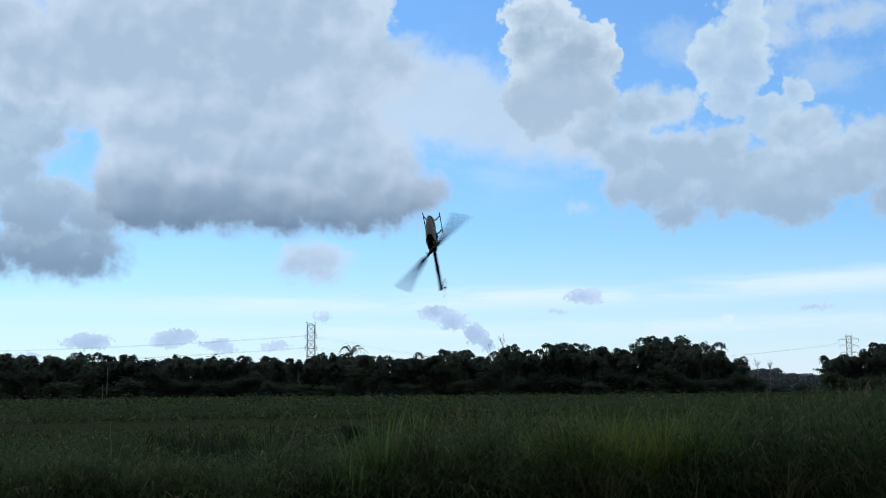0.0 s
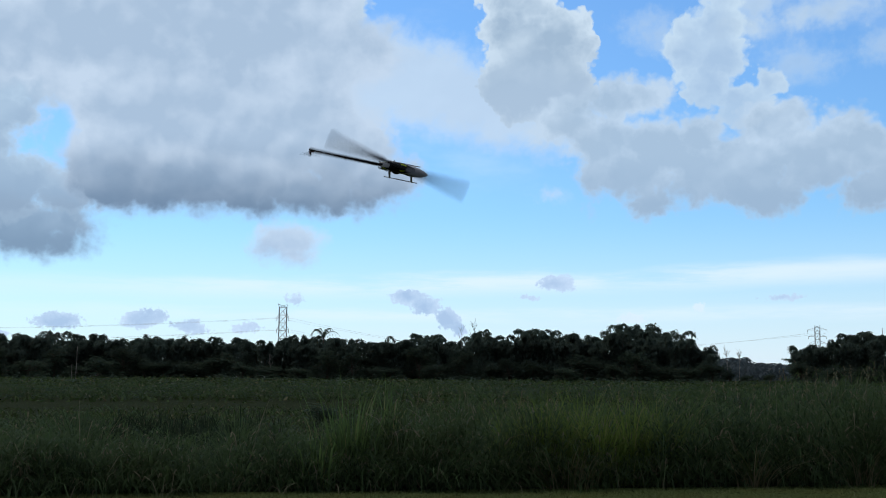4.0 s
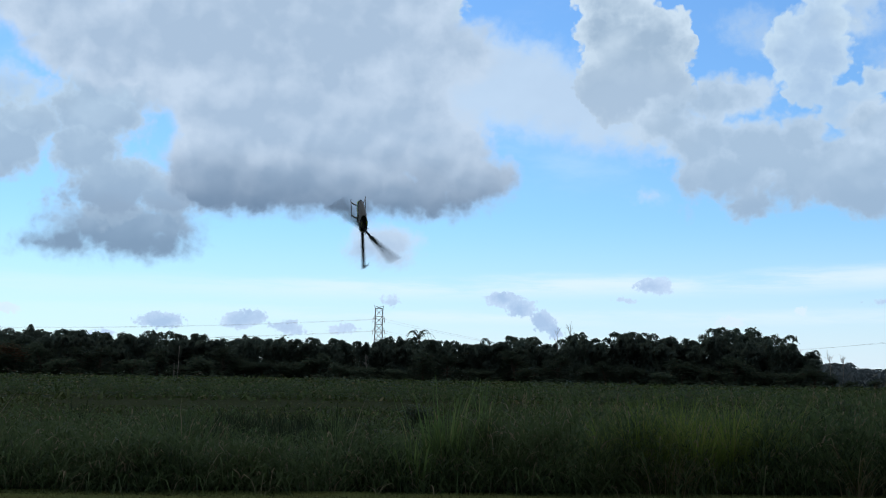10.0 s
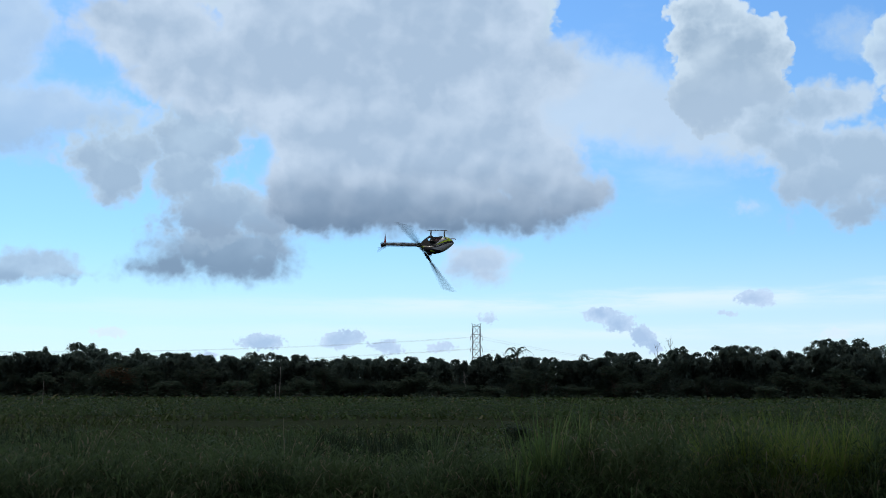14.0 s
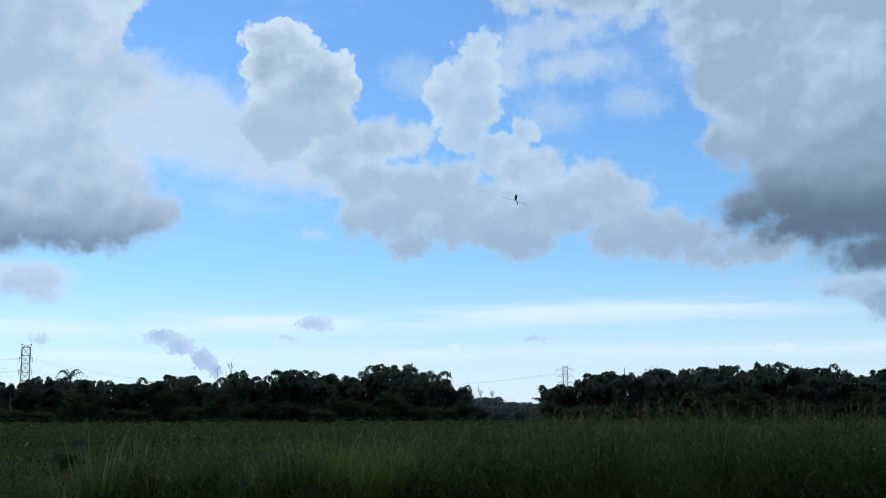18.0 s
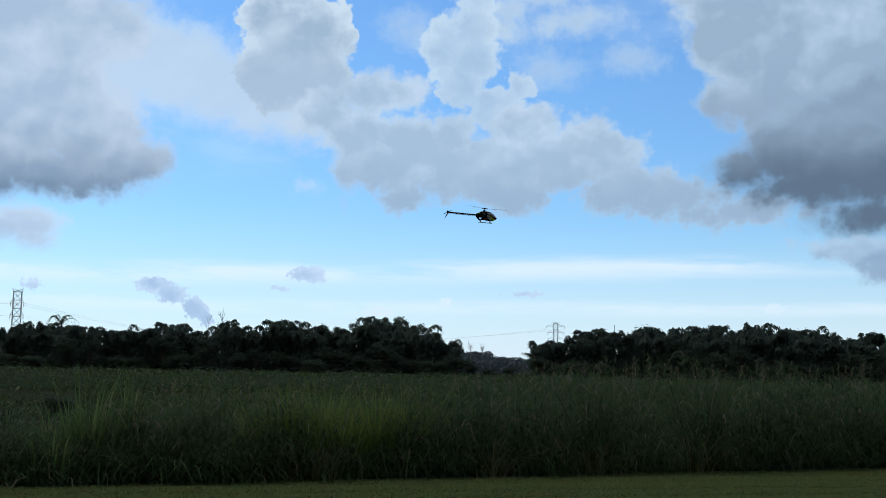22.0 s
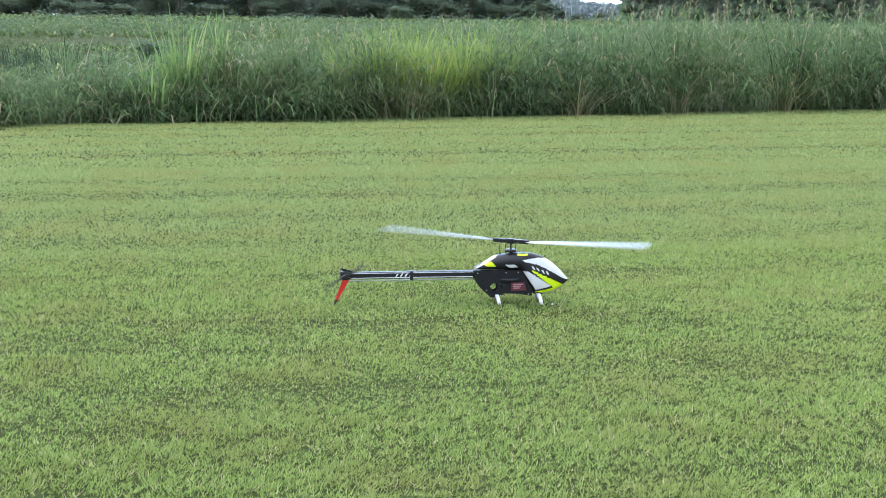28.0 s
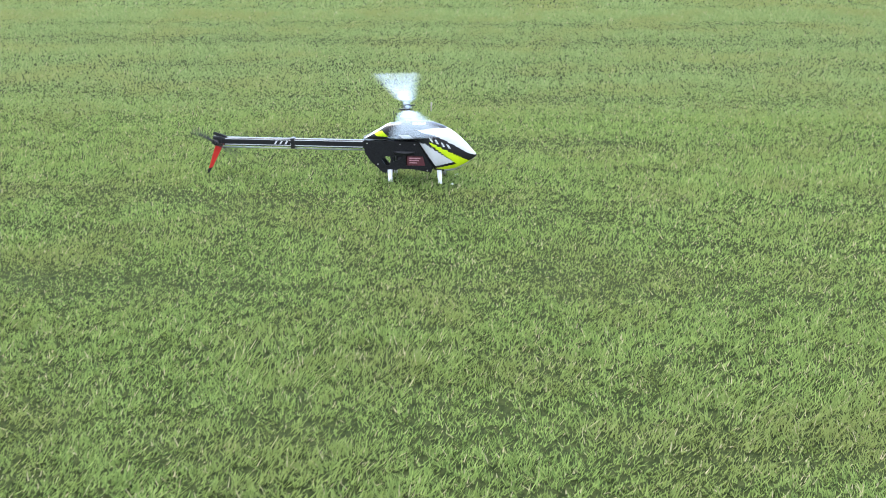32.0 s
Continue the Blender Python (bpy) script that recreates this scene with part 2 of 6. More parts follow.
    wisps = k.math("MULTIPLY", k.ramp(k.noise(k.vec("MULTIPLY", p, (0.05, 0.13, 0)), 1.0, 6.0, 0.6), 0.5, 0.75, 0.0, 0.35), k.ramp(v, 8.0, 12.0))
    sky = k.put("ShaderNodeTexSky", sky_type="NISHITA", sun_disc=False, sun_elevation=radians(SUN_EL), sun_rotation=radians(SUN_AZ),
                air_density=1.2, dust_density=0.15, ozone_density=3.0).outputs[0]
    blue = k.vec("MULTIPLY", sky, (0.071, 0.102, 0.130))
    col = k.mix(k.math("MULTIPLY", k.ramp(v, 9.0, -1.0, 0.0, 0.75), k.ramp(u, -24.0, 0.0, 0.8, 1.0)), blue, (0.72, 0.825, 1.0, 1))
    col = k.mix(k.math("ADD", veil, wisps, clamp=True), col, (0.78, 0.88, 0.97, 1))
    pale, white = rgb(174, 198, 222), rgb(194, 214, 231)
    col = heap(col, WISPS, 1.3, 0.5, 1.1, pale, white, pale, 2, 0, 0.55)
    col = heap(col, CURL, 1.2, 0.6, 0.8, pale, white, pale, 2, 0, 0.8)
    col = heap(col, FAR_LEFT, 1.4, 0.7, 0.6, pale, white, rgb(160, 187, 214), 14, 12, 0.8)
    col = heap(col, VEIL, 1.7, 0.6, 0.9, rgb(184, 207, 231), rgb(192, 215, 238), rgb(182, 205, 230), 12.5, 11.5, 0.94, 0.9)
    col = heap(col, SMALL_TOWER, 0.34, 0.85, 0.4, rgb(168, 193, 219), rgb(194, 216, 234), rgb(170, 196, 222), 15, 13, 0.9)
    col = heap(col, TOWER, 0.22, 0.85, 0.35, rgb(156, 180, 204), rgb(198, 217, 234), rgb(165, 188, 212), 17.0, 14.0, 1.0, 1.5, 1.0)
    col = heap(col, CHAIN, 0.7, 0.8, 0.5, rgb(163, 187, 211), rgb(188, 209, 230), rgb(152, 177, 203), 11.6, 8.8, 0.96, 1.5)
    col = heap(col, BANK, 0.9, 0.85, 0.5, rgb(150, 174, 198), rgb(180, 203, 225), rgb(144, 166, 190), 16, 12, 0.98, 1.9)
    col = heap(col, FRONT, 1.3, 0.6, 0.25, rgb(134, 157, 180), rgb(152, 176, 201), rgb(94, 114, 136), 12.6, 9.6, 1.0, 1.0)
    col = heap(col, LUMP, 0.9, 0.6, 0.4, rgb(141, 166, 192), rgb(168, 192, 216), rgb(122, 147, 174), 8.8, 6.6, 0.96)
    col = heap(col, ARM, 0.9, 0.95, 0.6, rgb(157, 181, 205), rgb(183, 206, 226), rgb(141, 165, 191), 10.8, 8.2, 0.95)
    col = heap(col, CROWN, 0.35, 0.85, 0.45, rgb(164, 188, 212), rgb(191, 212, 230), pale, 2, 0, 1.0, 1.0, 1.6)
    col = heap(col, BIG, 0.9, 0.6, 0.35, rgb(164, 187, 212), rgb(190, 209, 230), rgb(110, 135, 163), 12.3, 8.2, 1.0, 1.5, 1.8, (-17.5, 12.1, 0.95, 1.3))
    col = heap(col, PUFFS, 0.8, 0.45, 0.5, rgb(176, 198, 223), rgb(198, 217, 237), rgb(162, 186, 215), 7.2, 6.0, 0.96)
    col = heap(col, LOW_GREY, 0.5, 0.5, 0.5, rgb(153, 179, 207), rgb(174, 201, 226), rgb(139, 165, 194), 6.4, 5.8, 0.92)
    col = heap(col, LOW, 0.14, 0.06, 0.62, rgb(160, 187, 222), rgb(192, 214, 241), rgb(160, 187, 222), 2.5, 1.5, 0.88, 1.6, 0.45)
    col = heap(col, BRIGHT, 0.16, 0.06, 0.5, rgb(206, 226, 245), rgb(216, 234, 250), rgb(200, 222, 244), 3, 2, 0.8)
    # unseen grey deck, overhead and behind, added to keep the field's light low
    away = k.vec("LENGTH", k.vec("MULTIPLY_ADD", p, (1 / 46.0, 1 / 24.0, 0), (-2 / 46.0, -6 / 24.0, 0)))
    heaps = k.noise(way, 2.6, 5.0, 0.55)
    deck = k.mix(k.ramp(heaps, 0.35, 0.65), (0.15, 0.18, 0.23, 1), (0.37, 0.41, 0.48, 1))
    # its low part is dimmed so that the grass front gets less light
    deck = k.vec("MULTIPLY", deck, k.mix(k.ramp(v, 5.0, 45.0), (0.55, 0.55, 0.57, 1), (1.06, 1.05, 1.03, 1)))
    col = k.mix(k.ramp(k.math("ADD", away, k.math("MULTIPLY", k.math("SUBTRACT", heaps, 0.5), 0.4)), 0.98, 1.25), col, deck)
    back = k.put("ShaderNodeBackground", {0: col, 1: 1.0})
    k.put("ShaderNodeOutputWorld", {0: back.outputs[0]})


make_world()
sun = new("sun", bpy.data.lights.new("sun", "SUN"))
sun.data.energy, sun.data.angle, sun.data.color = 0.7, radians(20), (1.0, 0.95, 0.86)
sun.matrix_world = look((math.sin(radians(SUN_AZ)) * 60, math.cos(radians(SUN_AZ)) * 60, 60 * math.tan(radians(SUN_EL))), (0, 0, 0))


# ---------------------------------------------------------------- materials
def material(name, rough=0.6, metal=0.0):
    m = bpy.data.materials.new(name)
    m.use_nodes = True
    b = m.node_tree.nodes["Principled BSDF"]
    b.inputs["Roughness"].default_value, b.inputs["Metallic"].default_value = rough, metal
    return m, Nodes(m.node_tree), b


def paint(name, color, rough=0.35, metal=0.0, grime=0.12, gloss=0.5, grain=60.0):
    """A plain coat with fine wear: its tone wanders a little, and so does its gloss."""
    m, k, b = material(name, rough, metal)
    at = k.put("ShaderNodeTexCoord").outputs["Object"]
    n = k.noise(at, grain, 4.0)
    c = (*color, 1)
    dark = (*[x * (1 - grime * 2) for x in color], 1)
    m.node_tree.links.new(k.mix(k.ramp(n, 0.3, 0.7), dark, c), b.inputs["Base Color"])
    m.node_tree.links.new(k.ramp(n, 0.3, 0.7, rough * 1.25, rough * 0.85), b.inputs["Roughness"])
    b.inputs["Specular IOR Level"].default_value = gloss
    return m


def leaf(name, low, high, dry, dry_share=0.08, rough=0.55, patch=0.0, patch_color=(0.1, 0.12, 0.04), through=0.25, object_random=False):
    """Foliage: each blade or leaf has its own tone, some are dry; light shows through it."""
    m, k, b = material(name, rough)
    rnd = k.put("ShaderNodeNewGeometry").outputs["Random Per Island"]
    col = k.mix(rnd, (*low, 1), (*high, 1))
    pos = k.put("ShaderNodeTexCoord").outputs["Object"]
    if patch:
        n = k.noise(pos, patch, 4.0, 0.6)
        col = k.mix(k.ramp(n, 0.42, 0.68), col, (*patch_color, 1))
    hue = k.math("FRACT", k.math("MULTIPLY", rnd, 37.7))
    col = k.mix(k.math("GREATER_THAN", hue, 1.0 - dry_share), col, (*dry, 1))
    if object_random:
        tone = k.ramp(k.put("ShaderNodeObjectInfo").outputs["Random"], 0.0, 1.0, 0.7, 1.35, smooth=False)
        col = k.put("ShaderNodeVectorMath", {0: col, "Scale": tone}, operation="SCALE").outputs["Vector"]
    m.node_tree.links.new(col, b.inputs["Base Color"])
    b.inputs["Specular IOR Level"].default_value = 0.02
    glow = k.put("ShaderNodeBsdfTranslucent", {0: col})
    mixed = k.put("ShaderNodeMixShader", {0: through, 1: b.outputs[0], 2: glow.outputs[0]})
    out = m.node_tree.nodes["Material Output"]
    m.node_tree.links.new(mixed.outputs[0], out.inputs[0])
    return m


def ground_material():
    m, k, b = material("soil_and_turf", 0.95)
    b.inputs["Specular IOR Level"].default_value = 0.02
    pos = k.put("ShaderNodeTexCoord").outputs["Object"]
    fine = k.noise(pos, 40.0, 5.0, 0.65)
    wide = k.noise(pos, 0.5, 4.0, 0.6)
    col = k.mix(k.ramp(fine, 0.3, 0.7), (0.009, 0.014, 0.005, 1), (0.038, 0.048, 0.017, 1))
    col = k.mix(k.ramp(wide, 0.4, 0.7, 0.0, 0.5), col, (0.026, 0.033, 0.012, 1))
    m.node_tree.links.new(col, b.inputs["Base Color"])
    m.node_tree.links.new(k.put("ShaderNodeBump", {"Height": fine, "Strength": 0.6, "Distance": 0.03}).outputs[0], b.inputs["Normal"])
    return m


SOIL = ground_material()
TURF = leaf("turf_blades", (0.078, 0.122, 0.034), (0.224, 0.296, 0.092), (0.34, 0.30, 0.19), 0.05, rough=0.75, patch=1.6, patch_color=(0.158, 0.190, 0.062), through=0.4)
# turf again for the far lawn: tones averaged, haze painted in as paler blue
HAZED_TURF = leaf("hazed_far_turf", (0.128, 0.172, 0.064), (0.210, 0.266, 0.104), (0.28, 0.27, 0.15), 0.03, rough=0.75, patch=1.1, patch_color=(0.182, 0.206, 0.076), through=0.4)
TALL = leaf("tall_grass_blades", (0.034, 0.058, 0.032), (0.098, 0.156, 0.066), (0.20, 0.185, 0.125), 0.06, patch=0.30, patch_color=(0.074, 0.112, 0.048), through=0.42)
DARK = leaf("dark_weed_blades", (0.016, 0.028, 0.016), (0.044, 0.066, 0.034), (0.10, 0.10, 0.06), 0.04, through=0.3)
REED = leaf("reed_blades", (0.090, 0.152, 0.058), (0.150, 0.235, 0.080), (0.24, 0.25, 0.11), 0.06, through=0.5)
LIME = leaf("lime_grass", (0.110, 0.172, 0.040), (0.185, 0.260, 0.064), (0.24, 0.24, 0.10), 0.08, through=0.5)
STRAW = leaf("straw", (0.160, 0.136, 0.080), (0.288, 0.256, 0.168), (0.096, 0.112, 0.040), 0.2)
PLUME = leaf("seed_heads", (0.140, 0.126, 0.077), (0.238, 0.217, 0.140), (0.210, 0.182, 0.140), 0.1, through=0.3)
FIELD = leaf("field_grass", (0.034, 0.060, 0.024), (0.084, 0.130, 0.046), (0.16, 0.155, 0.08), 0.05, patch=0.05, patch_color=(0.058, 0.082, 0.028))
# leaf green lifted and blued: the haze before the wood is in the colour
BAMBOO = leaf("hazed_bamboo_leaves", (0.083, 0.120, 0.100), (0.110, 0.148, 0.122), (0.081, 0.089, 0.056), 0.05, through=0.45, object_random=True)
BUSH = leaf("bush_leaves", (0.045, 0.071, 0.053), (0.079, 0.111, 0.074), (0.083, 0.075, 0.053), 0.06, through=0.4, object_random=True)
RUST = leaf("russet_leaves", (0.11, 0.055, 0.035), (0.16, 0.085, 0.05), (0.08, 0.075, 0.04), 0.2, through=0.15)
# distance haze is painted into these pale bluish leaf tones
HAZE = leaf("hazed_wood_leaves", (0.085, 0.115, 0.130), (0.12, 0.15, 0.165), (0.12, 0.14, 0.14), 0.05, through=0.3)
TWIG = paint("pale_twigs", (0.34, 0.33, 0.30), 0.9, grime=0.2, grain=4.0)
BARK = paint("bark", (0.12, 0.10, 0.075), 0.9, grime=0.3, grain=8.0)
STEEL = paint("galvanised_steel", (0.32, 0.33, 0.34), 0.5, 0.6, grain=3.0)
CABLE = paint("cable_aluminium", (0.2, 0.2, 0.21), 0.5, 0.6)
WOOD = paint("grey_post_wood", (0.30, 0.28, 0.25), 0.9, grime=0.25, grain=12.0)
WHITE = paint("white_gloss_paint", (0.49, 0.50, 0.52), 0.3, grime=0.05, gloss=0.4)
BLACK = paint("black_gloss_paint", (0.010, 0.010, 0.012), 0.38, grime=0.1, gloss=0.25)
YELLOW = paint("fluorescent_yellow_paint", (0.46, 0.62, 0.01), 0.35, grime=0.05, gloss=0.3)
CARBON = paint("carbon_fibre", (0.010, 0.010, 0.012), 0.5, grime=0.3, grain=220.0, gloss=0.2)
RED = paint("red_paint", (0.40, 0.018, 0.014), 0.4, grime=0.08, gloss=0.3)
ALLOY = paint("black_anodised_alloy", (0.016, 0.016, 0.018), 0.4, 0.3, gloss=0.3)
SILVER = paint("bare_alloy", (0.5, 0.5, 0.52), 0.3, 0.9)
BLADE = paint("pale_blade_paint", (0.20, 0.225, 0.26), 0.4, grime=0.04)
BLADE_TAIL = paint("black_tail_blade", (0.014, 0.014, 0.016), 0.4, grime=0.1)


# ---------------------------------------------------------------- mesh helpers
def mesh_from(name, verts, faces, mats, slot=None):
    """Mesh from an array of points and an array of quads or triangles of one length."""
    verts, faces = np.asarray(verts, np.float32), np.asarray(faces, np.int32)
    me = bpy.data.meshes.new(name)
    me.vertices.add(len(verts))
    me.vertices.foreach_set("co", verts.ravel())
    n, c = faces.shape
    me.loops.add(n * c)
    me.loops.foreach_set("vertex_index", faces.ravel())
    me.polygons.add(n)
    me.polygons.foreach_set("loop_start", np.arange(0, n * c, c, dtype=np.int32))
    me.polygons.foreach_set("loop_total", np.full(n, c, np.int32))
    for mt in mats:
        me.materials.append(mt)
    if slot is not None:
        me.polygons.foreach_set("material_index", np.asarray(slot, np.int32))
    me.update(calc_edges=True)
    return me


def part(name, bm, mat, parent, label="", smooth=True):
    """Links a bmesh as one mesh object under a thing or a part."""
    me = bpy.data.meshes.new(name)
    bm.to_mesh(me)
    bm.free()
    for mt in (mat if isinstance(mat, (list, tuple)) else [mat]):
        me.materials.append(mt)
    if smooth:
        for f in me.polygons:
            f.use_smooth = True
    ob = new(name, me)
    ob.parent = parent
    return tagged(ob, label)


def empty(name, m=None):
    ob = new(name)
    ob.empty_display_size = 0.1
    if m is not None:
        ob.matrix_basis = m
    return ob


def tube(bm, a, b, r0, r1=None, n=8, cap=True):
    a, b = Vector(a), Vector(b)
    r1 = r0 if r1 is None else r1
    q = (b - a).to_track_quat("Z", "Y").to_matrix()
    rings = []
    for c, r in ((a, r0), (b, r1)):
        rings.append([bm.verts.new(c + q @ Vector((math.cos(2 * math.pi * i / n) * r, math.sin(2 * math.pi * i / n) * r, 0))) for i in range(n)])
    for i in range(n):
        bm.faces.new((rings[0][i], rings[0][(i + 1) % n], rings[1][(i + 1) % n], rings[1][i]))
    if cap:
        bm.faces.new(rings[0][::-1])
        bm.faces.new(rings[1])


def box(bm, x0, x1, y0, y1, z0, z1, bevel=0.0, m=None):
    vs = [bm.verts.new((x, y, z)) for x in (x0, x1) for y in (y0, y1) for z in (z0, z1)]
    fs = [bm.faces.new([vs[i] for i in f]) for f in ((0, 1, 3, 2), (4, 6, 7, 5), (0, 4, 5, 1), (2, 3, 7, 6), (0, 2, 6, 4), (1, 5, 7, 3))]
    if m is not None:
        for v in vs:
            v.co = m @ v.co
    if bevel:
        bmesh.ops.bevel(bm, geom=list({e for f in fs for e in f.edges}), offset=bevel, segments=2, affect="EDGES", profile=0.6)


def prism(bm, outline, y0, y1, bevel=0.0):
    """A plate whose outline lies in the x-z plane."""
    front = [bm.verts.new((x, y0, z)) for x, z in outline]
    back = [bm.verts.new((x, y1, z)) for x, z in outline]
    fs = [bm.faces.new(front), bm.faces.new(back[::-1])]
    n = len(outline)
    for i in range(n):
        fs.append(bm.faces.new((front[(i + 1) % n], front[i], back[i], back[(i + 1) % n])))
    bmesh.ops.recalc_face_normals(bm, faces=fs)
    if bevel:
        bmesh.ops.bevel(bm, geom=list({e for f in fs for e in f.edges}), offset=bevel, segments=1, affect="EDGES")


def blades(rng, base, height, width, lean, droop, levels=4, face=None):
    """Arching ribbons that taper to a point: points and quads for any number of blades at once."""
    n = len(base)
    az = rng.uniform(0, 2 * np.pi, n) if face is None else face
    out = np.stack([np.cos(az), np.sin(az), np.zeros(n)], 1)
    turn = az + np.pi / 2 + rng.normal(0, 0.5, n)
    side = np.stack([np.cos(turn), np.sin(turn), np.zeros(n)], 1)
    s = np.linspace(0, 1, levels + 1)
    reach = height * lean
    P = np.empty((n, levels + 1, 2, 3))
    for i, a in enumerate(s):
        along = reach * a ** 1.7
        up = height * (a - droop * a ** 3)
        w = width * (1 - a) ** 0.6 * 0.5 + 0.0004
        c = base + out * along[:, None] + np.stack([np.zeros(n), np.zeros(n), up], 1)
        P[:, i, 0] = c - side * w[:, None]
        P[:, i, 1] = c + side * w[:, None]
    k = np.arange(n)[:, None] * (levels + 1) * 2
    f = []
    for i in range(levels):
        f.append(np.concatenate([k + 2 * i, k + 2 * i + 1, k + 2 * i + 3, k + 2 * i + 2], 1))
    F = np.stack(f, 1).reshape(-1, 4)
    return P.reshape(-1, 3), F


def spikes(rng, base, height, width, lean):
    """Single pointed triangles, for short turf and for leaves seen from far off."""
    n = len(base)
    az = rng.uniform(0, 2 * np.pi, n)
    out = np.stack([np.cos(az), np.sin(az), np.zeros(n)], 1)
    turn = az + np.pi / 2 + rng.normal(0, 0.7, n)
    side = np.stack([np.cos(turn), np.sin(turn), np.zeros(n)], 1) * (width * 0.5)[:, None]
    tip = base + out * (height * lean)[:, None] + np.stack([np.zeros(n), np.zeros(n), height], 1)
    V = np.stack([base - side, base + side, tip], 1).reshape(-1, 3)
    return V, np.arange(3 * n).reshape(-1, 3)


def join(chunks):
    V, F, off = [], [], 0
    for v, f in chunks:
        V.append(v)
        F.append(f + off)
        off += len(v)
    return np.concatenate(V), np.concatenate(F)


def wave(x, y, seed=0.0):
    """Smooth wander between about -1 and 1."""
    return (np.sin(x * 0.9 + 1.3 * np.sin(y * 0.7 + seed) + seed) + np.sin(y * 1.1 - 0.6 * x + 2.1 * seed) + np.sin(2.3 * x + 1.7 * y + seed * 3)) / 3


def patchwork(x, y, size, seed=0.0):
    """A value between 0 and 1 that is the same all over each small uneven cell: tufts."""
    u = x / size + 0.6 * np.sin(y * 2.1 / size + seed)
    v = y / size + 0.6 * np.sin(x * 1.7 / size + 2 * seed)
    h = np.sin(np.floor(u) * 127.1 + np.floor(v) * 311.7 + seed * 74.7) * 43758.5453
    return h - np.floor(h)


def ground_z(x, y):
    """The lawn is level; the field behind it climbs gently to the wood."""
    d = np.maximum(0.0, np.asarray(y, float) - (EDGE_Y + 1.0 + EDGE_SLOPE * np.asarray(x, float)))
    d = np.minimum(d, 600.0)
    return 0.0155 * d * np.minimum(1.0, d / 60.0) * np.where(d > 260, 260 / np.maximum(d, 1) * 0.5 + 0.5, 1.0)


# ---------------------------------------------------------------- ground
def build_ground():
    xs = np.concatenate([np.linspace(-3000, -260, 12), np.linspace(-240, 240, 61), np.linspace(260, 3000, 12)])
    ys = np.concatenate([np.linspace(-2000, -40, 6), np.linspace(-20, 20, 9), np.linspace(22, 60, 20), np.linspace(65, 320, 40), np.linspace(350, 3500, 14)])
    X, Y = np.meshgrid(xs, ys)
    Z = ground_z(X, Y)
    V = np.stack([X, Y, Z], 2).reshape(-1, 3)
    w = len(xs)
    i = (np.arange(len(ys) - 1)[:, None] * w + np.arange(w - 1)[None]).ravel()
    F = np.stack([i, i + 1, i + w + 1, i + w], 1)
    me = mesh_from("ground", V, F, [SOIL])
    tagged(new("ground", me), "level green turf ground rising gently to a far wood", "ground", kind="structure")


